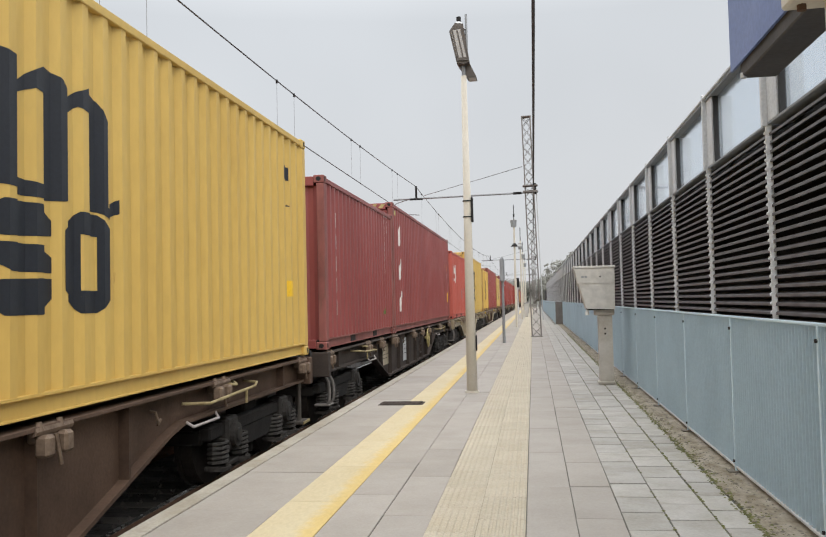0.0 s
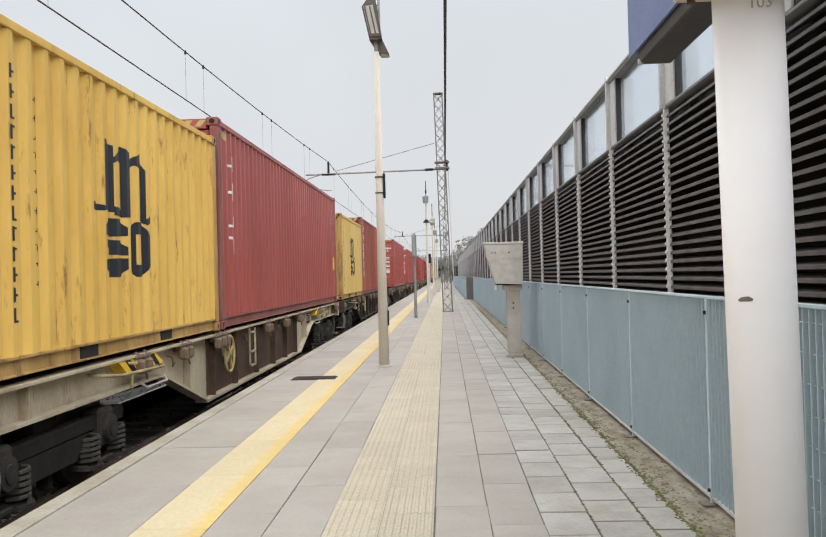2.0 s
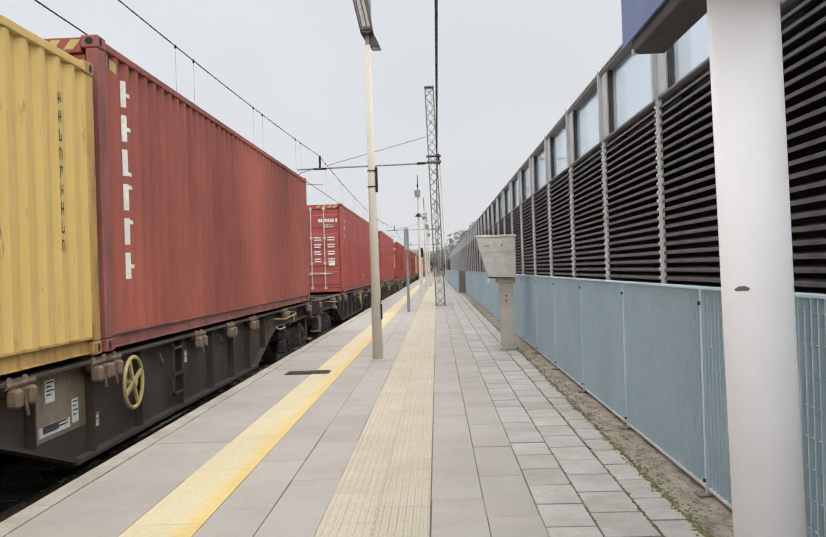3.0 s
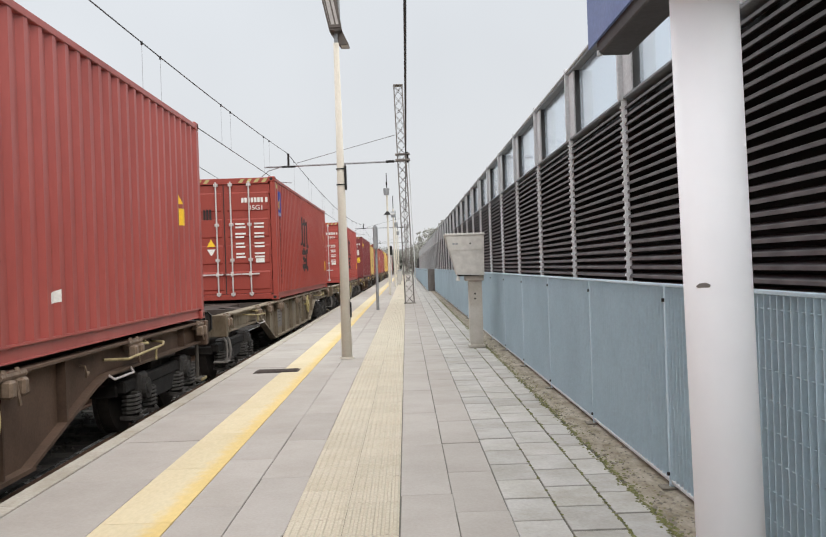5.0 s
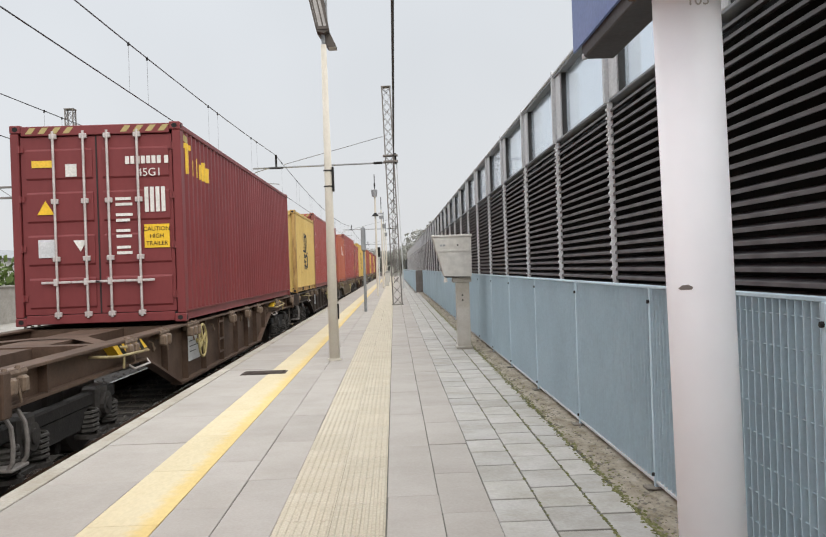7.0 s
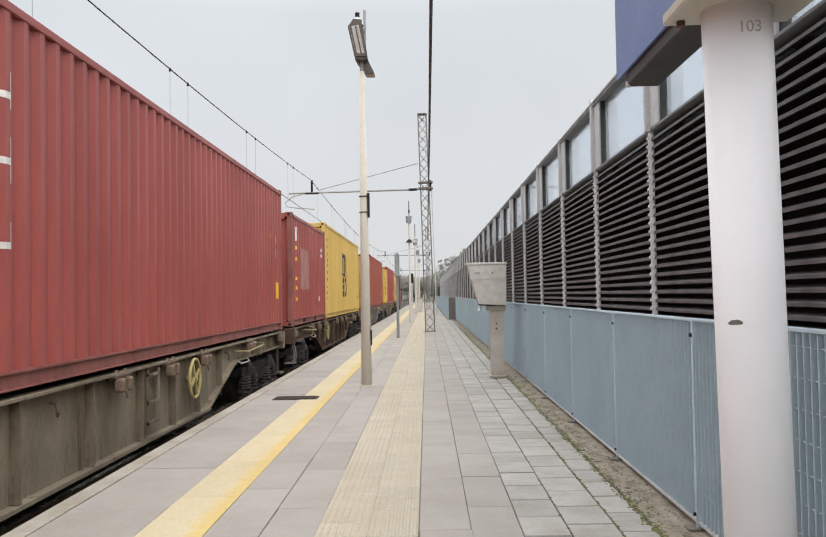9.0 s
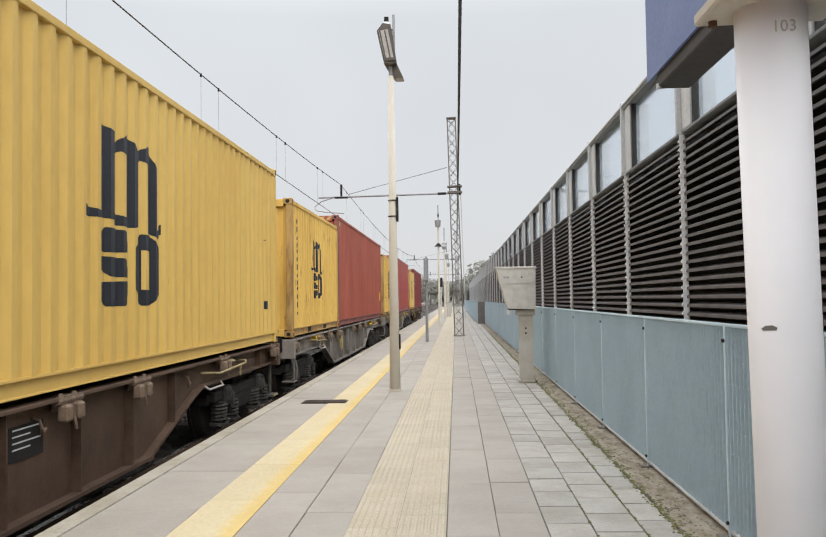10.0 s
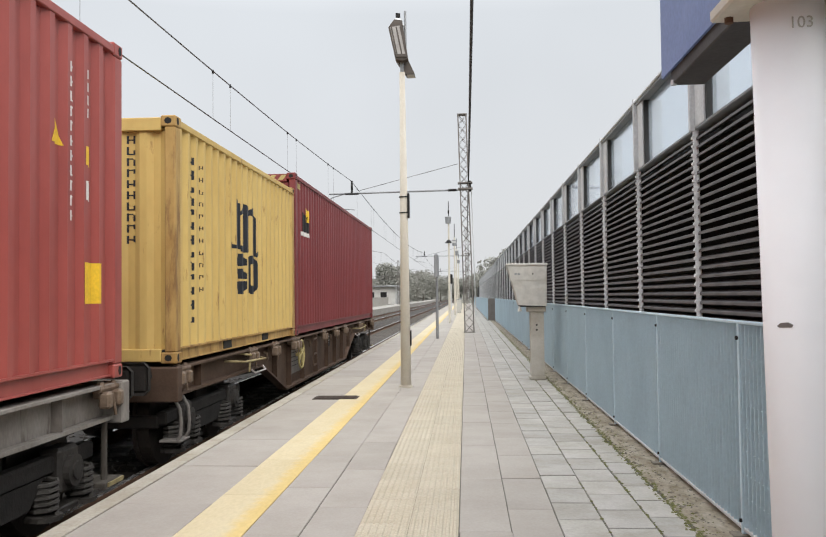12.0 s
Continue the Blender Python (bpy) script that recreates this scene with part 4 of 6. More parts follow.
for yy in (66, 84):
    bx = thing("cabinet", "narrow grey trackside cabinet on the platform", "cabinet", pose(-0.55, yy, 0), "cabinets")
    part("body", Shape().box(-0.16, 0.16, -0.14, 0.14, 0, 1.05, 0.03), BOX_GREY, bx)
    part("roof", Shape().box(-0.19, 0.19, -0.17, 0.17, 1.05, 1.10, 0.02), STEEL_GREY, bx)

# station building across the tracks, far off
hut = thing("station_hut", "small pale building with a flat canopy across the tracks", "building", pose(-16.6, 165, -0.1))
part("wall", Shape().box(-3, 3, -4, 4, 0, 3.3, 0.02), PLASTER, hut)
part("roof", Shape().box(-3.6, 3.6, -5.0, 4.6, 3.3, 3.55, 0.03), STEEL_GREY, hut)
for yy in (-4.8, -1.5, 1.8):
    part("canopy_post", Shape().box(3.2, 3.35, yy - 0.07, yy + 0.07, 0, 3.3), STEEL_GREY, hut)
for xx in (-1.6, 0.8):
    wdw = part("window", Shape().box(xx - 0.6, xx + 0.6, -4.05, -4.0, 1.0, 2.3), SOOT, hut)
    part("sill", Shape().box(xx - 0.7, xx + 0.7, -4.15, -4.0, 0.92, 1.0), PLASTER, wdw)

# ---- trees ----


def crown_shape(rng, rx, rz, n, leaf):
    s = Shape()
    lobes = [(rng.normal(0, 0.5, 3), rng.uniform(0.35, 0.65)) for _ in range(9)]
    for i in range(n):
        c, r = lobes[rng.randint(len(lobes))]
        d = rng.normal(0, 1, 3)
        d = d / np.linalg.norm(d) * r * rng.uniform(0.55, 1.08)
        p = (c * 0.62 + d) * np.array((rx, rx, rz))
        a, b = rng.normal(0, 1, 3), rng.normal(0, 1, 3)
        a = a / np.linalg.norm(a) * leaf * rng.uniform(0.6, 1.4)
        b = b / np.linalg.norm(b) * leaf * rng.uniform(0.5, 1.1)
        s.add([p - a, p + b, p + a, p - b * 0.8], [(0, 1, 2, 3)])
    return s


def tree(x, y, h, rx, mat, seed, n=1500, leaf=0.32):
    rng = np.random.RandomState(seed)
    t = thing("tree", "leafy tree beyond the station, coloured pale grey-green for haze", "tree", pose(x, y, GROUND_Z), "trees")
    tr = Shape().tube((0, 0, 0), (0.1, 0, h * 0.55), 0.22, 8, 0.12)
    for i in range(6):
        a = rng.uniform(0, 6.28)
        z = h * rng.uniform(0.3, 0.55)
        tr.tube((0.05, 0, z), (math.cos(a) * rx * 0.6, math.sin(a) * rx * 0.6, z + h * 0.22), 0.08, 6, 0.03)
    part("trunk", tr, BARK, t)
    part("crown", crown_shape(rng, rx, h * 0.38, n, leaf), mat, t, at=pose(0, 0, h * 0.60))
    return t


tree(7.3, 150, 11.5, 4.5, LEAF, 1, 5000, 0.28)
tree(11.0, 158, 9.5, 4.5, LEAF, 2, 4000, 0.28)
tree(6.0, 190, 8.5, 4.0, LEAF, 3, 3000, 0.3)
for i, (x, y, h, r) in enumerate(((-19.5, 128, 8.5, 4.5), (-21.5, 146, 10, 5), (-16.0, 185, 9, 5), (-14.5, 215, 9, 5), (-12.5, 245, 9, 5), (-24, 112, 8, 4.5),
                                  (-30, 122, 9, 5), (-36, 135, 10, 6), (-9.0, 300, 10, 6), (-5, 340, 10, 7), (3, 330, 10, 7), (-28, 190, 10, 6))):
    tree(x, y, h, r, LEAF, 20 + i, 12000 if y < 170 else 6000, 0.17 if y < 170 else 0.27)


def hedge():
    rng = np.random.RandomState(4)
    s = Shape()
    for i in range(30000):
        y = rng.uniform(8, 110)
        hgt = 1.55 + 0.5 * math.sin(y * 0.7) + 0.35 * math.sin(y * 1.9 + 1)
        p = np.array((-14.6 + rng.normal(0, 0.6), y, rng.uniform(-0.3, max(0.5, hgt))))
        a, b = rng.normal(0, 1, 3), rng.normal(0, 1, 3)
        a, b = a / np.linalg.norm(a) * 0.16, b / np.linalg.norm(b) * 0.13
        s.add([p - a, p + b, p + a, p - b], [(0, 1, 2, 3)])
    return s


solid("bushes", hedge(), LEAF_NEAR, "unkempt green bushes behind the far wall", "bushes", kind="stuff")


def far_woods():
    rng = np.random.RandomState(9)
    s = Shape()
    for i in range(26000):
        a = rng.uniform(-1.25, 0.5)
        d = rng.uniform(380, 460)
        p = np.array((math.sin(a) * d, math.cos(a) * d, GROUND_Z + rng.uniform(0, 9 + 4 * math.sin(a * 31) + 2 * math.sin(a * 83))))
        u, w = rng.normal(0, 1, 3), rng.normal(0, 1, 3)
        u, w = u / np.linalg.norm(u) * 1.8, w / np.linalg.norm(w) * 1.6
        s.add([p - u, p + w, p + u, p - w], [(0, 1, 2, 3)])
    return s


# The woods' haze comes from the paled leaf colour.
solid("far_woods", far_woods(), LEAF, "line of woods on the horizon, coloured pale for haze", "woods", kind="stuff")
shed = thing("far_shed", "long pale industrial shed behind the bushes", "building", pose(-40, 70, GROUND_Z))
part("wall", Shape().box(-6, 6, -40, 40, 0, 4.2, 0.05), PLASTER, shed)
part("roof", Shape().prism([(-6.4, 4.2), (6.4, 4.2), (0, 5.4)], "y", -40.5, 40.5), STEEL_GREY, shed)

# ---- freight train: containers ----
FLOOR_Z = 0.694
CREST, DEPTH, PERIOD = 1.207, 0.042, 0.278


def side_profile(y0, y1):
    """Corrugated wall seen from above: (y, depth) corner by corner."""
    n = max(1, round((y1 - y0) / PERIOD))
    p = (y1 - y0) / n
    pts = []
    for i in range(n):
        a = y0 + i * p
        pts += [(a, 0.0), (a + 0.27 * p, 0.0), (a + 0.5 * p, DEPTH), (a + 0.77 * p, DEPTH)]
    return pts + [(y1, 0.0)]


def wall_at(pts, y):
    for (a, da), (b, db) in zip(pts, pts[1:]):
        if a <= y <= b:
            return da + (db - da) * (y - a) / max(1e-6, b - a)
    return 0.0


def wall_shape(pts, z0, z1, out, flip=1):
    s = Shape(True)
    for (a, da), (b, db) in zip(pts, pts[1:]):
        s.add([(flip * (out - da), a, z0), (flip * (out - db), b, z0), (flip * (out - db), b, z1), (flip * (out - da), a, z1)], [(0, 1, 2, 3)])
    return s


def decal_shape(pts, pieces, out, flip=1):
    """Paint lying on the corrugated wall. Each piece: y from, y to, lower and upper z at both ends."""
    s = Shape(True)
    for ya, yb, la, lb, ha, hb in pieces:
        cuts = sorted({ya, yb, *[p[0] for p in pts if ya < p[0] < yb]})
        for a, b in zip(cuts, cuts[1:]):
            ta, tb = (a - ya) / (yb - ya), (b - ya) / (yb - ya)
            xa, xb = out + 0.003 - wall_at(pts, a + 1e-5), out + 0.003 - wall_at(pts, b - 1e-5)
            s.add([(flip * xa, a, la + (lb - la) * ta), (flip * xb, b, la + (lb - la) * tb), (flip * xb, b, ha + (hb - ha) * tb), (flip * xa, a, ha + (ha * 0 + hb - ha) * ta)], [(0, 1, 2, 3)])
    return s


def emblem(yc, zc, ky, kz):
    """Line's emblem as plain shapes: three arched uprights on feet, over three stacked bars and an eight-sided ring. +y runs to the right."""
    def group(*bars):
        return [(yc + a * ky, yc + b * ky, zc + l * kz, zc + l2 * kz, zc + h * kz, zc + h2 * kz) for a, b, l, l2, h, h2 in bars]
    arches = group((-0.92, -0.62, 0.10, 0.12, 0.26, 0.22), (-0.62, -0.36, 0.14, 0.12, 1.52, 1.44), (-0.36, -0.22, 1.10, 1.20, 1.22, 1.40), (-0.22, -0.10, 1.20, 1.16, 1.40, 1.50),
                   (-0.36, -0.10, 0.06, 0.06, 0.24, 0.20), (-0.10, 0.06, 0.05, 0.07, 1.50, 1.42), (0.06, 0.15, 0.07, 0.10, 1.42, 1.26), (0.15, 0.26, 1.08, 1.20, 1.26, 1.38), (0.26, 0.37, 1.20, 1.16, 1.38, 1.46),
                   (0.37, 0.50, 0.03, 0.03, 1.46, 1.36), (0.50, 0.60, 0.03, -0.02, 1.36, 1.16), (0.60, 0.78, -0.04, 0.06, 0.10, 0.24))
    top = group((-0.62, -0.50, -0.34, -0.37, -0.14, 0.0), (-0.50, -0.16, -0.37, -0.34, 0.0, 0.0), (-0.16, -0.02, -0.34, -0.32, 0.0, -0.15))
    mid = group((-0.60, -0.46, -0.58, -0.72, -0.43, -0.43), (-0.46, -0.16, -0.72, -0.72, -0.43, -0.43), (-0.16, -0.02, -0.72, -0.72, -0.43, -0.55))
    low = group((-0.62, -0.50, -1.0, -1.16, -0.82, -0.80), (-0.50, -0.16, -1.16, -1.16, -0.80, -0.78), (-0.16, -0.02, -1.16, -1.0, -0.78, -0.78))
    loop = group((0.07, 0.27, -0.90, -1.16, -0.24, 0.0), (0.27, 0.50, -1.16, -1.16, -0.90, -0.90), (0.27, 0.50, -0.26, -0.26, 0.0, 0.0), (0.50, 0.57, -1.16, -1.08, 0.0, -0.08), (0.57, 0.68, -1.08, -0.92, -0.08, -0.24))
    return [arches, top, mid, low, loop]


def column(y, z_top, n, h, w, gap, seed=1):
    """Upright lettering, one under the other, as plain bars: two slim strokes of unequal height and a short one between."""
    out = []
    t = 0.24 * w
    for i in range(n):
        z = z_top - i * (h + gap) - h
        k = (i * 7 + seed * 3) % 5
        lo, hi = (0.0, 0.42, 0.0, 0.2, 0.0)[k], (1.0, 1.0, 0.58, 1.0, 0.8)[k]
        out.append((y, y + t, z, z, z + h, z + h))
        out.append((y + w - t, y + w, z + lo * h, z + lo * h, z + hi * h, z + hi * h))
        f = (0.40, 0.78, 0.0, 0.40, 0.80)[k]
        out.append((y + t, y + w - t, z + f * h, z + f * h, z + (f + 0.15) * h, z + (f + 0.15) * h))
    return out


def container(length, height, color, name_label, doors, marks=()):
    L, H, W2 = length / 2, height, 1.219
    paint = PAINT[color]
    edge = PAINT["yellow_rusty"] if color in ("yellow_worn", "yellow_pale") else PAINT["maroon_edge"] if color in ("maroon", "maroon_dark", "brown_red", "red_faded") else paint
    dim = (length, height)
    c = thing("container", name_label, "shipping container", group="containers on the train")
    y0, y1 = -L + 0.16, L - 0.16
    pts = side_profile(y0, y1)
    zb, zt = 0.16, H - 0.10
    for flip in (1, -1):
        part("side_wall", lambda: wall_shape(pts, zb, zt, CREST, flip), paint, c, key=("side", dim, flip))
        part("top_rail", lambda: Shape().box(min(flip * W2, flip * 1.15), max(flip * W2, flip * 1.15), y0, y1, zt, H - 0.03, 0.006), paint, c, key=("toprail", dim, flip))
        def low():
            prof = [(1.12, 0.02), (1.196, 0.02), (1.196, 0.030), (1.176, 0.036), (1.172, 0.136), (1.214, 0.146), (1.214, 0.164), (1.12, 0.164)]
            return Shape().prism([(flip * a, b) for a, b in prof], "y", y0, y1)
        part("bottom_rail", low, edge, c, key=("botrail", dim, flip))
        if length < 7:
            for yy in (-1.0, 1.0):
                part("fork_pocket", lambda: Shape().box(min(flip * 1.182, flip * 1.165), max(flip * 1.182, flip * 1.165), -0.18, 0.18, 0.038, 0.138), SOOT, c, key=("pocket", flip), at=pose(0, yy, 0))
        for e in (-1, 1):
            part("corner_post", lambda: Shape().box(min(flip * W2, flip * 1.10), max(flip * W2, flip * 1.10), min(e * L, e * (L - 0.16)), max(e * L, e * (L - 0.16)), 0.12, H - 0.12, 0.012), edge, c, key=("post", dim, flip, e))
            for zz, nm in ((0.0, "l"), (H - 0.118, "u")):
                def cast():
                    s = Shape().box(min(flip * 1.223, flip * 1.06), max(flip * 1.223, flip * 1.06), min(e * (L + 0.004), e * (L - 0.178)), max(e * (L + 0.004), e * (L - 0.178)), zz, zz + 0.118, 0.012)
                    return s
                cs = part("corner_casting", cast, edge, c, key=("cast", dim, flip, e, nm))
                part("casting_hole", lambda: Shape().prism([(e * (L - 0.06) + 0.030 * math.cos(a * 0.785), zz + 0.06 + 0.04 * math.sin(a * 0.785)) for a in range(8)], "x", flip * 1.2235, flip * 1.2255), SOOT, cs, key=("hole", dim, flip, e, nm))
                part("casting_hole", lambda: Shape().prism([(flip * 1.14 + 0.04 * math.cos(a * 0.785), zz + 0.06 + 0.035 * math.sin(a * 0.785)) for a in range(8)], "y", e * (L + 0.0045), e * (L + 0.0065)), SOOT, cs, key=("hole_end", dim, flip, e, nm))
    # roof: shallow cross ribs
    def roof():
        s = Shape(True)
        n = int((y1 - y0) / 0.21)
        for i in range(n):
            a = y0 + (y1 - y0) * i / n
            p = (y1 - y0) / n
            q = [(a, 0), (a + 0.3 * p, 0), (a + 0.5 * p, 0.02), (a + 0.8 * p, 0.02), (a + p, 0)]
            for (ya, da), (yb, db) in zip(q, q[1:]):
                s.add([(-1.15, ya, H - 0.05 + da), (1.15, ya, H - 0.05 + da), (1.15, yb, H - 0.05 + db), (-1.15, yb, H - 0.05 + db)], [(0, 1, 2, 3)])
        return s
    part("roof_panel", roof, paint, c, key=("roof", dim))
    part("floor_frame", lambda: Shape().box(-1.13, 1.13, -L + 0.02, L - 0.02, 0.03, 0.14), SOOT, c, key=("floor", dim))
    for e in (-1, 1):
        part("end_sill", lambda: Shape().box(-1.06, 1.06, min(e * L, e * (L - 0.12)), max(e * L, e * (L - 0.12)), 0.02, 0.15, 0.008), paint, c, key=("sill", dim, e))
        part("end_header", lambda: Shape().box(-1.06, 1.06, min(e * L, e * (L - 0.10)), max(e * L, e * (L - 0.10)), H - 0.16, H - 0.02, 0.008), paint, c, key=("head", dim, e))
        if e == -1 and doors:
            for side in (-1, 1):
                xa, xb = sorted((side * 0.008, side * 1.085))
                d = part("door", lambda: Shape().box(xa, xb, -L + 0.035, -L + 0.075, 0.16, H - 0.17, 0.004), paint, c, key=("door", dim, side))
                for j, zz in enumerate((0.24, 0.86, 1.48, 2.10) if H > 2.7 else (0.22, 0.78, 1.34, 1.9)):
                    part("door_panel", lambda: Shape().prism([(-L + 0.036, 0.0), (-L + 0.016, 0.03), (-L + 0.016, 0.42), (-L + 0.036, 0.45)], "x", xa + 0.08, xb - 0.05), paint, d, key=("dpanel", dim, side), at=pose(0, 0, zz))
                for bx in (0.17, 0.60):
                    bar = part("lock_bar", lambda: Shape().tube((0, -L - 0.02, 0.10), (0, -L - 0.02, H - 0.10), 0.019, 8), GALV_BAR, c, "pale zinc lock bar", key=("bar", dim), at=pose(side * bx, 0, 0))
                    for zz in (0.12, 0.92, 1.75, H - 0.21):
                        part("bracket", lambda: Shape().box(-0.05, 0.05, -L - 0.035, -L + 0.02, 0, 0.07, 0.006), GALV_BAR, bar, key=("brk", dim), at=pose(0, 0, zz))
                    part("lock_handle", lambda: Shape().box(-0.02, 0.40, -L - 0.045, -L - 0.025, 0.60, 0.635, 0.006).box(0.16, 0.22, -L - 0.06, -L - 0.01, 0.57, 0.67, 0.006), GALV_BAR, bar, key=("handle", dim), at=pose(-0.2, 0, 0))
                for j in range(4):
                    part("hinge", lambda: Shape().tube((0, -L + 0.01, -0.05), (0, -L + 0.01, 0.05), 0.02, 8).box(-0.06, 0.06, -L + 0.012, -L + 0.03, -0.04, 0.04), paint, c, key=("hinge", dim), at=pose(side * 1.10, 0, 0.4 + j * (H - 0.75) / 3))
            part("door_seal", lambda: Shape().box(-0.010, 0.010, -L + 0.028, -L + 0.032, 0.16, H - 0.17), RUBBER, c, key=("seal", dim))
        else:
            ep = side_profile(-1.10, 1.10)
            def endwall():
                s = Shape(True)
                for (a, da), (b, db) in zip(ep, ep[1:]):
                    s.add([(a, e * (L - 0.03 - da), 0.15), (b, e * (L - 0.03 - db), 0.15), (b, e * (L - 0.03 - db), H - 0.16), (a, e * (L - 0.03 - da), H - 0.16)], [(0, 1, 2, 3)])
                return s
            part("end_wall", endwall, paint, c, key=("end", dim, e))
    if H > 2.7:
        # hazard stripes on the header of a tall box
        for x in (-1.0, -0.82, -0.64, -0.46, 0.36, 0.54, 0.72, 0.90):
            def stripe():
                return Shape().add([(0, -L - 0.003, H - 0.13), (0.09, -L - 0.003, H - 0.13), (0.16, -L - 0.003, H - 0.04), (0.07, -L - 0.003, H - 0.04)], [(0, 1, 2, 3)])
            part("hazard_stripe", stripe, WHEEL_YELLOW, c, "dirty yellow height-warning stripe", key=("hazard", dim), at=pose(x, 0, 0))
        for i in range(2):
            part("hazard_stripe", lambda: decal_shape(pts, [(y0 + 0.06 + 0.16 * i, y0 + 0.14 + 0.16 * i, zt - 0.13, zt - 0.18, zt - 0.03, zt - 0.08)], CREST), WHEEL_YELLOW, c, key=("hazard2", dim, i))
    for nm, pieces, mat, lab in marks:
        if nm == "emblem":
            for group in pieces:
                part("emblem_mark", decal_shape(pts, group, CREST), mat, c, lab)
        elif nm == "warning_triangle":
            part(nm, decal_shape(pts, pieces, CREST), mat, c, lab)
        else:
            for one in pieces:
                part(nm, decal_shape(pts, [one], CREST), mat, c, lab)
    return c


def face_marks(c, L, H, kind):
    """Flat stickers and writing on the door end."""
    y = -L - 0.0
    def plate(nm, x0, x1, z0, z1, mat, lab="", yy=None):
        return part(nm, Shape().box(x0, x1, -L + 0.004, -L + 0.012, z0, z1), mat, c, lab)
    up = lambda x, z: pose(x, -L + 0.001, z, 90, 0, 0)
    rows = [(2.30, 0.11, 0.42, 0.95), (2.30, 0.11, 0.98, 1.06)]
    for z, h, a, b in rows:
        n = max(1, int((b - a) / 0.075))
        for i in range(n):
            plate("code_bar", a + i * (b - a) / n, a + (i + 0.72) * (b - a) / n, z, z + h, WHITE)
    lettering("type_code", "45G1", 0.16, WHITE, c, up(0.76, 2.12), "white stencilled type code")
    for z in (1.78, 1.70, 1.55, 1.47, 1.32, 1.24, 1.08, 1.00):
        plate("data_bar", 0.26, 0.46 + 0.02 * (round(z * 100) % 3), z, z + 0.04, WHITE)
        if kind == "blue":
            plate("data_bar", 0.70, 0.93, z, z + 0.04, WHITE)
    if kind == "blue":
        b = plate("blue_sticker", -0.98, -0.70, 1.93, 2.29, BLUE_STICKER, "blue square sticker with a yellow sweep")
        part("sweep", Shape().prism([(-0.94, 2.02), (-0.85, 2.06), (-0.76, 2.18), (-0.73, 2.25), (-0.83, 2.21), (-0.91, 2.12)], "y", -L + 0.001, -L + 0.004), SIGN_YELLOW, b)
        part("band", Shape().box(-0.96, -0.72, -L + 0.001, -L + 0.004, 1.945, 1.98), WHITE, b)
        plate("yellow_placard", -0.98, -0.70, 1.22, 1.50, SIGN_YELLOW)
        for x in (-0.48, -0.41, -0.34):
            plate("emblem_bar", x, x + 0.05, 1.92, 2.16, BLACK_FADED)
        plate("grey_plate", -0.86, -0.66, 0.74, 0.98, GALV)
        plate("white_plate", 0.72, 0.92, 0.88, 0.98, WHITE)
    else:
        plate("yellow_mark", -0.92, -0.62, 2.28, 2.38, GOLD_PAINT)
        plate("round_seal", -0.44, -0.28, 2.14, 2.32, WHITE)
        pl = plate("caution_placard", 0.66, 1.02, 1.08, 1.42, SIGN_YELLOW, "yellow caution placard")
        for i, wd in enumerate(("CAUTION", "HIGH", "TRAILER")):
            lettering("placard_text", wd, 0.085, SOOT, pl, up(0.84, 1.325 - 0.105 * i), "black capitals")
        for x in (0.68, 0.76, 0.84, 0.92):
            plate("emblem_bar", x, x + 0.055, 1.60, 1.96, WHITE)
        plate("grey_plate", -0.86, -0.62, 0.98, 1.24, GALV)
    tri = Shape().prism([(-0.42, 1.28), (-0.22, 1.28), (-0.32, 1.46)], "y", -L + 0.002, -L + 0.012)
    if kind != "blue":
        tri = Shape().prism([(-0.86, 1.60), (-0.62, 1.60), (-0.74, 1.80)], "y", -L + 0.002, -L + 0.012)
    part("warning_triangle", tri, SIGN_YELLOW, c, "yellow warning triangle")
    dx = 0 if kind == "blue" else 0.06
    part("warning_diamond", Shape().prism([(-0.42 + dx, 1.22), (-0.22 + dx, 1.22), (-0.32 + dx, 1.06)], "y", -L + 0.002, -L + 0.012), WHITE, c)


def serial_end(c, L, z_top, mat, n=11):
    """Upright serial number on the corrugated end, as flat bars."""
    ep = side_profile(-1.10, 1.10)
    for i, (xa, xb, za, _, zb, _) in enumerate(column(0.675, z_top, n, 0.085, 0.09, 0.032)):
        s = Shape(True)
        cuts = sorted({xa, xb, *[p[0] for p in ep if xa < p[0] < xb]})
        for a, b in zip(cuts, cuts[1:]):
            ya, yb = -(L - 0.03 - wall_at(ep, a + 1e-5)) - 0.004, -(L - 0.03 - wall_at(ep, b - 1e-5)) - 0.004
            s.add([(a, ya, za), (b, yb, za), (b, yb, zb), (a, ya, zb)], [(0, 1, 2, 3)])
        part("serial_bar", s, mat, c)


def code_marks(L, z0=1.1, mat=WHITE):
    return ("serial_mark", column(L - 0.95, 2.51, 11, 0.08, 0.095, 0.035) + column(L - 0.66, 2.52, 4, 0.075, 0.08, 0.03), mat, "upright white lettering")


L20, L40, STD, HC = 6.058, 12.192, 2.591, 2.896


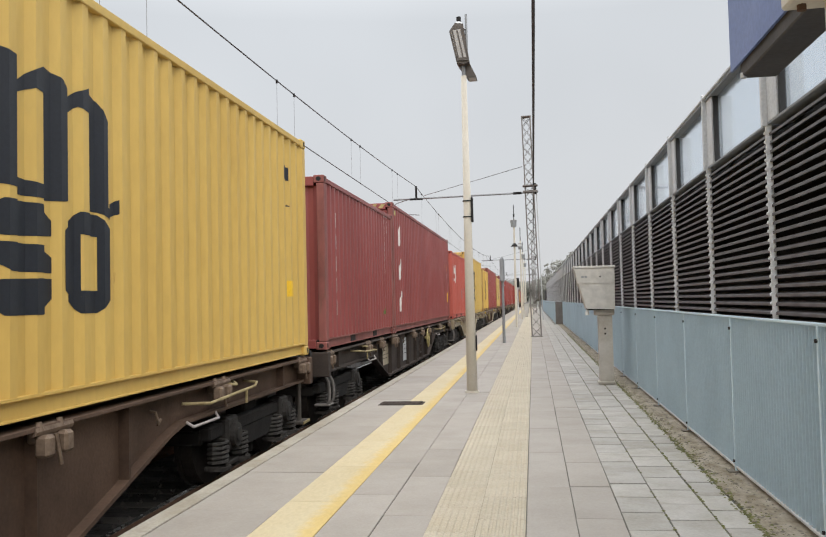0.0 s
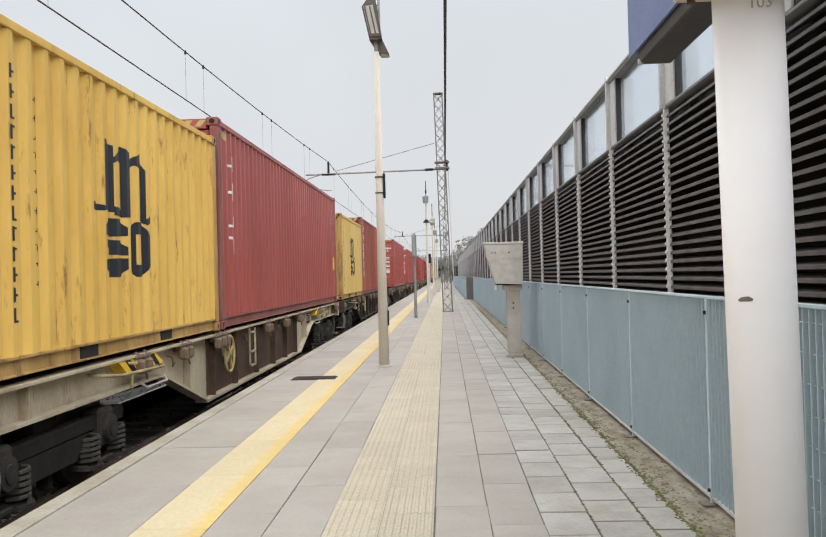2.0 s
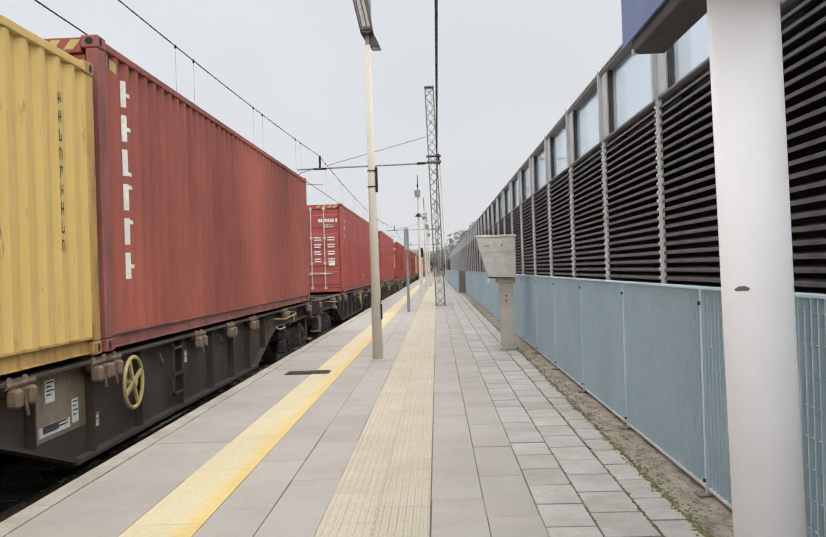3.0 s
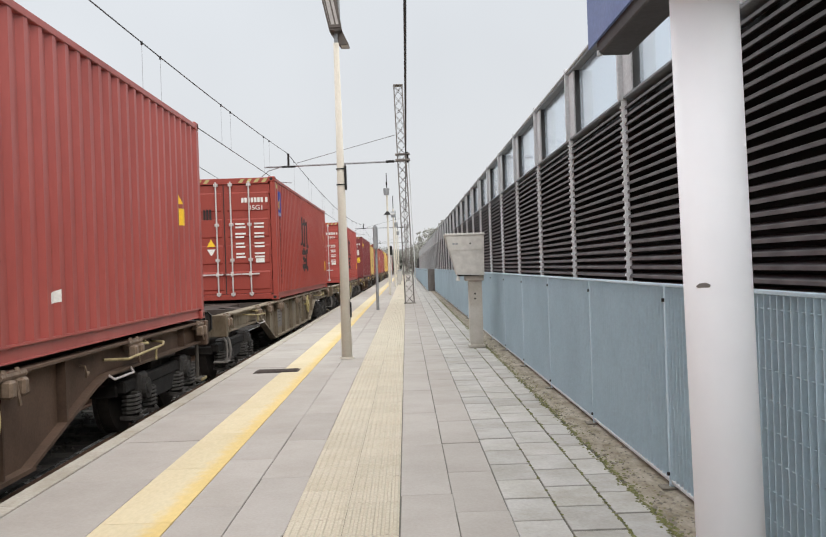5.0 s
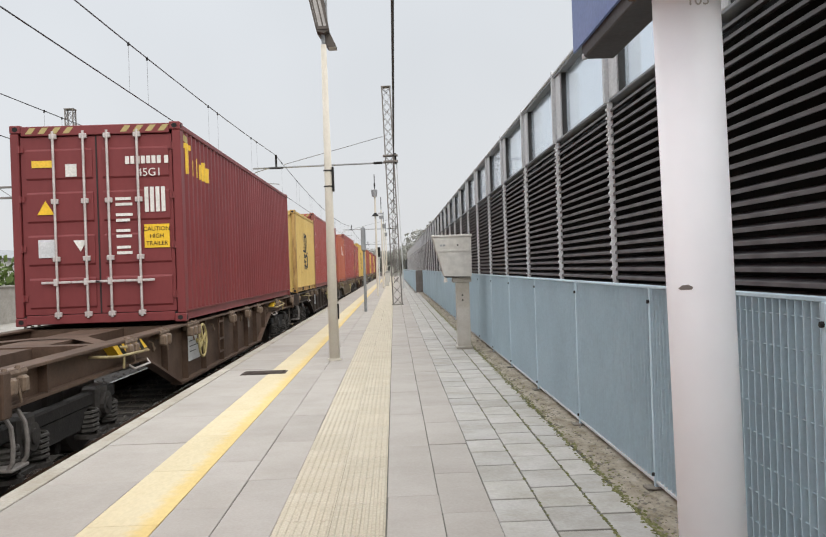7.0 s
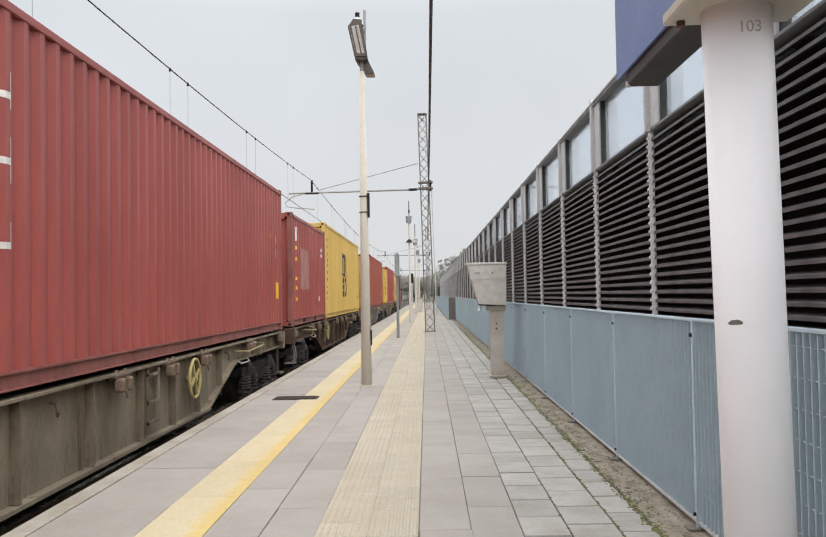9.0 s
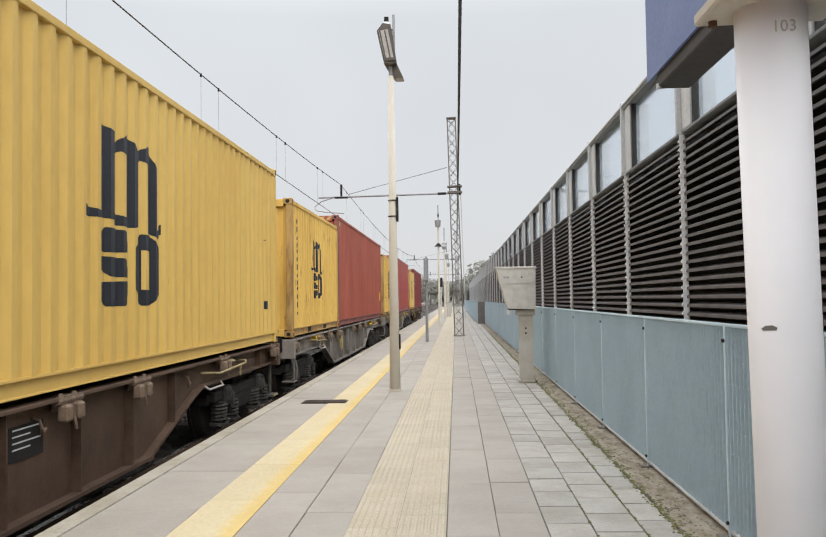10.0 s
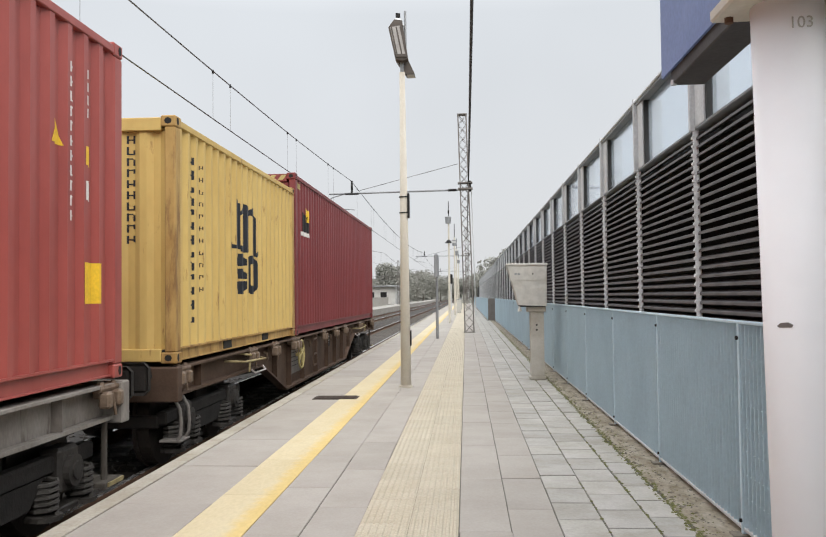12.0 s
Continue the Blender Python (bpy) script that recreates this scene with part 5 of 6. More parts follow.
def stickers(L, z=0.97):
    return [("yellow_sticker", [(L - 0.70, L - 0.40, z - 0.33, z - 0.33, z, z)], SIGN_YELLOW, "yellow notice sticker"),
            ("yellow_label", [(L - 0.68, L - 0.54, 1.75, 1.75, 1.90, 1.90)], SIGN_YELLOW, "small yellow label"),
            ("white_label", [(L - 0.68, L - 0.54, 1.47, 1.47, 1.62, 1.62)], WHITE, "small white label"),
            ("warning_triangle", [(L - 1.24, L - 1.13, 1.84, 1.84, 1.845, 2.07), (L - 1.13, L - 1.02, 1.84, 1.84, 2.07, 1.845)], SIGN_YELLOW, "yellow warning triangle")]


def small_stickers(L):
    return [("yellow_sticker", [(L - 1.20, L - 0.88, 1.33, 1.33, 1.56, 1.56)], SIGN_YELLOW, "yellow notice sticker"),
            ("warning_triangle", [(L - 1.18, L - 1.08, 1.62, 1.62, 1.625, 1.80), (L - 1.08, L - 0.98, 1.62, 1.62, 1.80, 1.625)], SIGN_YELLOW, "small yellow warning triangle"),
            ("white_label", [(-0.02 + L - 5.24, L - 5.12, 0.44, 0.46, 0.53, 0.57)], WHITE, "torn white label")]


def tall_name(y, mat, n=6, top=2.5, h=0.22, w=0.2, gap=0.07):
    return ("letter_block", column(y, top, n, h, w, gap), mat, "worn upright lettering")


def blue_label(y):
    return [("blue_label", [(y, y + 0.36, 2.0, 2.0, 2.60, 2.60)], BLUE_STICKER, "blue label"),
            ("label_sweep", [(y + 0.02, y + 0.33, 2.12, 2.30, 2.32, 2.54)], SIGN_YELLOW, "yellow sweep"),
            ("label_band", [(y + 0.01, y + 0.35, 2.01, 2.01, 2.08, 2.08)], WHITE, "white band")]


def place_train():
    """All boxes: wagon number, length, position on the wagon (metres from its centre), box."""
    out = []
    S = -6.19  # centre of a short box, from the wagon's centre
    B = 3.064   # centre of a long box
    l4, l2 = L40 / 2, L20 / 2
    MS = ("emblem", emblem(-0.1, 1.345, 1.08, 0.60), BLACK, "black emblem of plain bars and blocks")
    MS2 = ("emblem", emblem(-0.12, 1.27, 0.86, 0.47), BLACK, "black emblem of plain bars and blocks")
    MSF = ("emblem", emblem(-0.36, 1.33, 1.04, 0.60), BLACK_FADED, "faded black emblem of plain bars and blocks")

    def add(k, o, c):
        out.append((k, o, c))
        return c
    y40 = "yellow corrugated forty-foot container with a black emblem"
    y20 = "rust-streaked yellow twenty-foot container with a black emblem"
    m40 = "plain maroon corrugated forty-foot container"
    add(-1, B, container(L40, HC, "yellow", y40, True, [("emblem", emblem(0.10, 1.345, 1.08, 0.60), BLACK, "black emblem of plain bars and blocks"), ("small_mark", [(l4 - 0.95, l4 - 0.90, 2.25, 2.25, 2.42, 2.42), (l4 - 0.78, l4 - 0.73, 2.25, 2.25, 2.42, 2.42), (l4 - 0.9, l4 - 0.72, 1.92, 1.92, 1.97, 1.93)], BLACK, "small black marks"), ("yellow_sticker", [(l4 - 0.85, l4 - 0.6, 0.78, 0.78, 0.98, 0.98)], SIGN_YELLOW, "orange-yellow sticker")]))
    c = add(0, S, container(L20, STD, "maroon_dark", "faded maroon twenty-foot container with torn white lettering", False, [tall_name(-l2 + 0.75, WHITE, 5, 2.1, 0.24, 0.10, 0.10), code_marks(l2), ("green_triangle", [(l2 - 1.05, l2 - 0.93, 0.44, 0.44, 0.46, 0.60)], LEAF_NEAR, "small green triangle")]))
    add(0, B, container(L40, HC, "maroon_dark", "maroon forty-foot container with large white blocks", True, [("white_block", [(-l4 + 0.85, -l4 + 1.0, 1.98, 1.98, 2.12, 2.46), (-l4 + 1.0, -l4 + 1.22, 1.98, 2.30, 2.46, 2.46), (-l4 + 0.85, -l4 + 1.02, 1.20, 1.20, 1.36, 1.62), (-l4 + 1.02, -l4 + 1.24, 1.20, 1.42, 1.62, 1.70), (-l4 + 0.85, -l4 + 1.05, 0.45, 0.47, 0.62, 0.90), (-l4 + 1.05, -l4 + 1.25, 0.62, 0.80, 0.90, 0.94)], WHITE, "three large worn white letters as blocks")] + stickers(l4)))
    c = add(1, S, container(L20, STD, "orange_red", "orange-red twenty-foot container with white blocks and grime", False, [("white_block", [(-l2 + 0.75, -l2 + 1.35, 1.75, 1.75, 2.1, 1.95), (-l2 + 0.75, -l2 + 1.1, 1.45, 1.45, 1.55, 1.55), (-l2 + 1.5, -l2 + 1.75, 1.40, 1.40, 2.1, 2.1)], WHITE, "white lettering as blocks"), ("pale_patch", [(1.2, 1.5, 0.75, 0.72, 1.2, 1.15), (2.2, 2.5, 1.05, 1.05, 1.25, 1.25)], PALE_PATCH, "pale worn patch")]))
    add(1, B, container(L40, HC, "yellow", y40, True, [MS, tall_name(-l4 + 0.6, BLACK, 10, 2.45, 0.11, 0.10, 0.09)]))
    c = add(2, S, container(L20, STD, "yellow_worn", y20, False, [MS2, tall_name(-l2 + 0.72, BLACK, 13, 2.25, 0.105, 0.13, 0.04), tall_name(-l2 + 1.12, BLACK_FADED, 11, 2.1, 0.05, 0.05, 0.09)]))
    serial_end(c, l2, 2.51, BLACK)
    add(2, B, container(L40, HC, "maroon", "maroon forty-foot container with worn white lettering", True, [tall_name(-l4 + 0.6, WHITE, 4, 2.45, 0.26, 0.2, 0.12), ("warning_triangle", [(l4 - 0.66, l4 - 0.56, 1.30, 1.30, 1.305, 1.50), (l4 - 0.56, l4 - 0.46, 1.30, 1.30, 1.50, 1.305)], SIGN_YELLOW, "yellow warning triangle"), code_marks(l4)] + stickers(l4, 1.22)[:1]))
    c = add(3, S, container(L20, STD, "yellow_pale", y20, False, [MS2, tall_name(-l2 + 0.55, BLACK, 13, 2.25, 0.105, 0.13, 0.04), ("serial_mark", column(l2 - 0.7, 2.2, 9, 0.1, 0.05, 0.05), BLACK, "black upright lettering")]))
    serial_end(c, l2, 2.51, BLACK)
    add(3, B, container(L40, HC, "brown_red", "brown-red forty-foot container with upright white lettering", True, [tall_name(-l4 + 0.65, WHITE, 6, 2.62, 0.26, 0.22, 0.08)]))
    red_door = "red forty-foot container with barred doors"
    for k, colr in ((4, "red"), (5, "red")):
        c = add(k, B, container(L40, HC, colr, red_door, True, small_stickers(l4) + [("small_mark", column(-l4 + 0.6, 2.4, 3, 0.12, 0.1, 0.1) + column(l4 - 0.55, 2.45, 3, 0.07, 0.05, 0.04), WHITE, "small white marks")]))
        face_marks(c, l4, HC, "blue")
    for k, colr in ((6, "cherry"), (7, "scarlet")):
        c = add(k, B - (0.3 if k == 6 else 0.0), container(L40, HC, colr, "bright red forty-foot container with a black emblem" + (" and blue label" if k == 6 else ""), True, [MSF] + (stickers(l4) + [code_marks(l4), tall_name(-l4 + 0.70, BLACK_FADED, 13, 1.98, 0.10, 0.20, 0.026)] + blue_label(-l4 + 0.62) if k == 6 else stickers(l4)[:1])))
        face_marks(c, l4, HC, "blue")
    c = add(8, B - 0.45, container(L40, HC, "wine", "wine-red forty-foot container with yellow lettering blocks", True, [("yellow_block", [(-l4 + 0.40, -l4 + 0.54, 2.18, 2.18, 2.56, 2.56), (-l4 + 0.32, -l4 + 0.70, 2.56, 2.56, 2.64, 2.64)] + [(-l4 + 0.74 + 0.25 * i, -l4 + 0.90 + 0.25 * i, 2.18, 2.18, 2.42 + 0.06 * (i % 2), 2.42 + 0.06 * (i % 2)) for i in range(5)], GOLD_PAINT, "yellow lettering as blocks")]))
    face_marks(c, l4, HC, "plain")
    c = add(9, S, container(L20, STD, "yellow_pale", y20, False, [MS2]))
    serial_end(c, l2, 2.51, BLACK)
    add(9, B, container(L40, HC, "maroon", m40, True, [tall_name(-l4 + 0.6, WHITE, 3, 2.2, 0.2, 0.15, 0.3)] + stickers(l4)))
    add(10, S, container(L20, STD, "orange_brown", "faded orange-brown twenty-foot container with white blotches", False, [("white_blotch", [(0.15, 0.55, 1.55, 1.5, 1.95, 2.1), (0.75, 1.15, 1.55, 1.5, 1.85, 1.8)], WHITE, "two worn white blotches"), code_marks(l2)]))
    add(10, B, container(L40, HC, "maroon", "dark red forty-foot container with white upright lettering", True, [tall_name(-l4 + 0.55, WHITE, 3, 2.35, 0.34, 0.3, 0.14)] + stickers(l4)))
    c = add(11, S, container(L20, STD, "maroon", "maroon twenty-foot container with yellow blocks and a faded patch", False, [("white_block", [(-l2 + 0.55, -l2 + 0.9, 1.98, 1.98, 2.30, 2.30)], WHITE, "white block"), ("yellow_block", [(-l2 + 0.55, -l2 + 0.66, 1.52, 1.52, 1.86, 1.86), (-l2 + 0.80, -l2 + 0.91, 1.52, 1.52, 1.86, 1.86), (-l2 + 0.66, -l2 + 0.80, 1.52, 1.52, 1.60, 1.60), (-l2 + 0.66, -l2 + 0.80, 1.78, 1.78, 1.86, 1.86),
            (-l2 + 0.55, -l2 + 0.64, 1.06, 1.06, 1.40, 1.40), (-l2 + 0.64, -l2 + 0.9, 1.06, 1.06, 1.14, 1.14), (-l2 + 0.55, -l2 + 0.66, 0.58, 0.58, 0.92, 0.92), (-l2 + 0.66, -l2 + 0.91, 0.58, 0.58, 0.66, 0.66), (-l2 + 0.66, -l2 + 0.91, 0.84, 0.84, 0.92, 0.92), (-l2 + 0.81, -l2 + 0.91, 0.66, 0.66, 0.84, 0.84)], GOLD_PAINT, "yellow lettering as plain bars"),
            ("faded_patch", [(-l2 + 1.35, -l2 + 2.75, 0.85, 0.85, 1.85, 1.85)], PALE_PATCH, "pale square where a mark was removed"), ("serial_mark", [(l2 - 0.75, l2 - 0.6, 1.95, 1.95, 2.05, 2.05), (l2 - 0.75, l2 - 0.5, 1.8, 1.8, 1.88, 1.88), (l2 - 1.35, l2 - 1.25, 0.55, 0.55, 0.68, 0.68)], WHITE, "small white marks")]))
    serial_end(c, l2, 2.45, WHITE)
    add(11, B, container(L40, HC, "yellow", y40, True, [("emblem", emblem(-0.2, 1.345, 1.08, 0.60), BLACK, "black emblem of plain bars and blocks"), tall_name(-l4 + 0.6, BLACK, 10, 2.45, 0.11, 0.10, 0.09), ("small_mark", [(l4 - 0.9, l4 - 0.72, 1.62, 1.66, 1.68, 1.64), (l4 - 0.9, l4 - 0.65, 0.55, 0.55, 0.68, 0.68)], BLACK, "small black marks")]))
    c = add(12, S, container(L20, STD, "yellow_worn", y20, False, [MS2, tall_name(-l2 + 0.55, BLACK, 13, 2.25, 0.105, 0.13, 0.04)]))
    serial_end(c, l2, 2.51, BLACK)
    add(12, B, container(L40, HC, "red_faded", "faded red corrugated forty-foot container", True, stickers(l4)))
    c = add(13, S, container(L20, STD, "yellow_worn", y20, False, [MS2, tall_name(-l2 + 0.55, BLACK, 13, 2.25, 0.105, 0.13, 0.04), tall_name(-l2 + 0.92, BLACK_FADED, 11, 2.2, 0.05, 0.05, 0.09)]))
    serial_end(c, l2, 2.51, BLACK)
    add(13, B, container(L40, HC, "red", "maroon forty-foot container with a blue label", True, blue_label(-l4 + 0.66) + stickers(l4) + [code_marks(l4), ("scrape", [(-0.9, -0.86, 0.9, 0.9, 1.15, 1.2), (-0.6, -0.56, 0.85, 0.85, 1.25, 1.3)], PALE_PATCH, "pale scrape")]))
    c = add(14, S, container(L20, STD, "yellow_pale", y20, False, [MS2, tall_name(-l2 + 0.55, BLACK, 13, 2.25, 0.105, 0.13, 0.04), tall_name(-l2 + 0.92, BLACK_FADED, 11, 2.2, 0.05, 0.05, 0.09)]))
    serial_end(c, l2, 2.51, BLACK)
    add(14, B, container(L40, HC, "wine", "wine-red forty-foot container with a black and white badge", True, [("badge", [(-l4 + 0.7, -l4 + 1.5, 1.9, 1.9, 2.25, 2.2)], SOOT, "black badge"), ("badge_mark", [(-l4 + 1.0, -l4 + 1.45, 2.10, 2.10, 2.36, 2.32)], SIGN_YELLOW, "yellow square"), ("badge_white", [(-l4 + 0.65, -l4 + 1.5, 1.82, 1.82, 1.895, 1.895)], WHITE, "white line")]))
    return out


# ---- freight train: wagons ----
WHEEL_R = 0.50
BOGIE_Y, AXLE = 7.55, 0.92


def bogie(parent, y):
    z = RAIL_Z
    b = part("bogie", lambda: Shape().box(-1.04, -0.92, -1.45, 1.45, z + 0.50, z + 0.64, 0.02).box(0.92, 1.04, -1.45, 1.45, z + 0.50, z + 0.64, 0.02)
             .prism([(-0.62, z + 0.5), (-0.40, z + 0.30), (0.40, z + 0.30), (0.62, z + 0.5)], "x", 0.93, 1.03).prism([(-0.62, z + 0.5), (-0.40, z + 0.30), (0.40, z + 0.30), (0.62, z + 0.5)], "x", -1.03, -0.93)
             .box(-0.95, 0.95, -0.22, 0.22, z + 0.42, z + 0.78, 0.03).box(-0.95, 0.95, -1.47, -1.37, z + 0.46, z + 0.60, 0.02).box(-0.95, 0.95, 1.37, 1.47, z + 0.46, z + 0.60, 0.02),
             GRIME, parent, "soot-black two-axle bogie", key="bogie", at=pose(0, y, 0))
    for sy in (-AXLE, AXLE):
        part("wheelset", lambda: Shape().tube((-1.02, 0, 0), (1.02, 0, 0), 0.08, 14).tube((0.695, 0, 0), (0.83, 0, 0), WHEEL_R, 36).tube((-0.695, 0, 0), (-0.83, 0, 0), WHEEL_R, 36)
             .tube((0.66, 0, 0), (0.70, 0, 0), WHEEL_R + 0.028, 36).tube((-0.66, 0, 0), (-0.70, 0, 0), WHEEL_R + 0.028, 36), WHEEL, b, "dull steel wheelset", key="wheelset", at=pose(0, sy, z + WHEEL_R))
        for sx in (-1, 1):
            part("axle_box", lambda: Shape().box(-0.09, 0.10, -0.16, 0.16, -0.17, 0.19, 0.03).box(-0.07, 0.08, -0.40, 0.40, -0.32, -0.27, 0.01).tube((0.04, -0.29, -0.315), (0.04, -0.29, -0.278), 0.13, 14).tube((0.04, 0.29, -0.315), (0.04, 0.29, -0.278), 0.13, 14).tube((0.08, 0, 0), (0.15, 0, 0), 0.125, 16).tube((0.15, 0, 0), (0.165, 0, 0), 0.07, 12), BOX_IRON, b, key="axlebox", at=pose(sx * 0.99, sy, z + WHEEL_R, 0, 0, 0 if sx > 0 else 180))
            for d in (-0.29, 0.29):
                def coil():
                    return Shape().path([(0.098 * math.cos(q * 0.9), 0.098 * math.sin(q * 0.9), -0.03 + q * 0.0066) for q in range(40)], 0.019, 6)
                part("coil_spring", coil, SPRING, b, "grey coil spring", key="coil", at=pose(sx * 1.03, sy + d, z + 0.26))
    for sx in (-1, 1):
        part("brake_hanger", lambda: Shape().box(-0.03, 0.03, -0.04, 0.04, 0.0, 0.42, 0.01).tube((0, 0, 0.05), (0, 0.35, 0.10), 0.025, 8).box(-0.05, 0.05, 0.3, 0.42, -0.06, 0.26, 0.02), GRIME, b, key="hanger", at=pose(sx * 0.86, -0.2, z + 0.18))
    return b


def beam_outline():
    t = 0.652
    return [(-9.1, t), (-9.1, 0.36), (-5.35, 0.36), (-5.05, 0.30), (-3.55, -0.17), (3.45, -0.17), (4.95, 0.30), (5.25, 0.36), (9.1, 0.36), (9.1, t)]


def wagon(k, color, wheel_at, plates, hazard, last=False):
    paint = BEAM[color]
    tone = {"brown": "rust-brown", "dark": "blackened", "beige": "pale beige", "tan": "dirty beige", "grey": "grey"}[color]
    w = thing("container_wagon", tone + " fish-bellied container flat wagon on two bogies", "freight wagon", group="wagons of the train")
    for sx in (-1, 1):
        s = lambda: Shape().prism(beam_outline(), "x", sx * 1.055, sx * 1.075).box(min(sx * 1.00, sx * 1.21), max(sx * 1.00, sx * 1.21), -9.1, 9.1, 0.625, 0.655, 0.004).prism([(-3.62, -0.20), (3.52, -0.20), (3.52, -0.165), (-3.62, -0.165)], "x", sx * 1.01, sx * 1.17)
        bm = part("side_beam", s, paint, w, key=("beam", sx))
        for end in ((-1, 3.55), (1, 3.45)):
            e, yl = end
            def flange():
                return Shape().prism([(e * yl, -0.20), (e * (yl + 1.50), 0.27), (e * (yl + 1.80), 0.335), (e * 9.1, 0.335), (e * 9.1, 0.365), (e * (yl + 1.78), 0.365), (e * (yl + 1.48), 0.30), (e * yl, -0.165)], "x", sx * 1.02, sx * 1.165)
            part("lower_flange", flange, paint, bm, key=("flange", sx, e))
        for yy in (-8.2, -4.3, -3.2, -2.0, -0.6, 0.75, 1.9, 3.0, 4.2, 8.2):
            zl = -0.16 if abs(yy) < 3.6 else (0.06 if abs(yy) < 4.6 else 0.37)
            part("web_rib", lambda: Shape().box(min(sx * 1.075, sx * 1.16), max(sx * 1.075, sx * 1.16), -0.012, 0.012, zl, 0.625), BEAM["brown"] if abs(yy) < 3.4 and any(p[4] == "d" for p in plates) else paint, bm, key=("rib", sx, zl), at=pose(0, yy, 0))
    frame = Shape().box(-0.30, 0.30, -9.3, 9.3, 0.30, 0.62)
    for yy in (-9.1, -6.4, -3.3, -0.1, 3.0, 6.2, 9.0):
        frame.box(-1.05, 1.05, yy - 0.11, yy + 0.11, 0.42, 0.635)
    for e in (-1, 1):
        frame.add([(-0.3, e * 4.9, 0.63), (0.3, e * 4.9, 0.63), (1.05, e * 6.2, 0.63), (1.05, e * 6.5, 0.63), (0.25, e * 5.3, 0.63), (-0.25, e * 5.3, 0.63), (-1.05, e * 6.5, 0.63), (-1.05, e * 6.2, 0.63)],
                  [(1, 2, 3, 4), (0, 5, 6, 7), (0, 1, 4, 5)])
    part("underframe", frame, BEAM["dark"] if color in ("beige", "tan") else paint, w, "grimy dark underframe" if color in ("beige", "tan") else "", key="underframe")
    for e in (-1, 1):
        hs = part("headstock", lambda: Shape().box(-1.25, 1.25, min(e * 9.1, e * 9.25), max(e * 9.1, e * 9.25), 0.30, 0.66, 0.012), paint, w, key=("headstock", e))
        for sx in (-0.87, 0.87):
            bf = part("buffer", lambda: Shape().tube((0, e * 9.25, 0.58), (0, e * 9.62, 0.58), 0.11, 14, 0.09).tube((0, e * 9.6, 0.58), (0, e * 9.64, 0.58), 0.10, 14).box(-0.24, 0.24, min(e * 9.64, e * 9.68), max(e * 9.64, e * 9.68), 0.42, 0.74, 0.05), GRIME, w, key=("buffer", e), at=pose(sx, 0, 0))
        part("coupling_hook", lambda: Shape().box(-0.06, 0.06, min(e * 9.2, e * 9.75), max(e * 9.2, e * 9.75), 0.50, 0.60, 0.02), GRIME, w, key=("hook", e))
        part("brake_hose", lambda: Shape().path([(0.35, e * 9.25, 0.5), (0.36, e * 9.45, 0.35), (0.32, e * 9.6, 0.10), (0.25, e * 9.7, 0.02)], 0.025, 7), SOOT, w, key=("hose", e))
        for sx in (-1, 1):
            if e < 0:
                def stirrup():
                    q = Shape().box(min(sx * 0.96, sx * 1.20), max(sx * 0.96, sx * 1.20), -9.02, -8.72, -0.155, -0.125, 0.008)
                    for yy in (-8.74, -9.0):
                        q.path([(sx * 1.02, yy, 0.36), (sx * 1.13, yy, 0.30), (sx * 1.185, yy, 0.20), (sx * 1.20, yy, 0.05), (sx * 1.19, yy, -0.08), (sx * 1.15, yy, -0.14)], 0.020, 7)
                    return q
                part("step", stirrup, LATTICE, w, "bent grey stirrup step", key=("stirrup", sx))
            else:
                st = part("step", lambda: Shape().box(min(sx * 0.72, sx * 1.20), max(sx * 0.72, sx * 1.20), 8.86, 9.22, -0.205, -0.165, 0.006).path([(sx * 1.12, 9.02, -0.17), (sx * 1.12, 9.02, 0.36)], 0.028, 7), STEP_WOOD, w, "dark plank step on a hanger", key=("plank", sx))
                part("step_edge", lambda: Shape().box(min(sx * 1.202, sx * 1.216), max(sx * 1.202, sx * 1.216), 8.90, 9.20, -0.202, -0.168), HAND_YELLOW, st, "yellow-painted edge", key=("plank_edge", sx))
            part("hand_rail", lambda: Shape().path([(sx * 1.08, e * 5.35, 0.50), (sx * 1.27, e * 5.55, 0.48), (sx * 1.29, e * 6.75, 0.52), (sx * 1.24, e * 6.95, 0.54), (sx * 1.08, e * 7.0, 0.55)], 0.015, 8).path([(sx * 1.285, e * 6.5, 0.51), (sx * 1.28, e * 6.5, 0.37)], 0.015, 6).path([(sx * 1.10, e * 5.9, 0.62), (sx * 1.25, e * 6.3, 0.58), (sx * 1.10, e * 6.5, 0.62)], 0.015, 6), HAND_YELLOW, w, "scuffed cream-yellow grab rail", key=("grab", sx, e))
            if hazard:
                part("hazard_plate", lambda: Shape().prism([(e * 6.6, 0.62), (e * 5.6, 0.62), (e * 5.35, 0.50), (e * 6.4, 0.50)], "x", sx * 1.08, sx * 1.20), SIGN_YELLOW, w, "yellow plate with black stripes", key=("hplate", sx, e))
                for q in range(4):
                    part("black_stripe", lambda: Shape().prism([(e * 6.45, 0.622), (e * 6.33, 0.622), (e * 6.15, 0.498), (e * 6.27, 0.498)], "x", sx * 1.078, sx * 1.203), SOOT, w, key=("hstripe", sx, e), at=pose(0, -e * 0.22 * q, 0))
        bogie(w, e * BOGIE_Y)
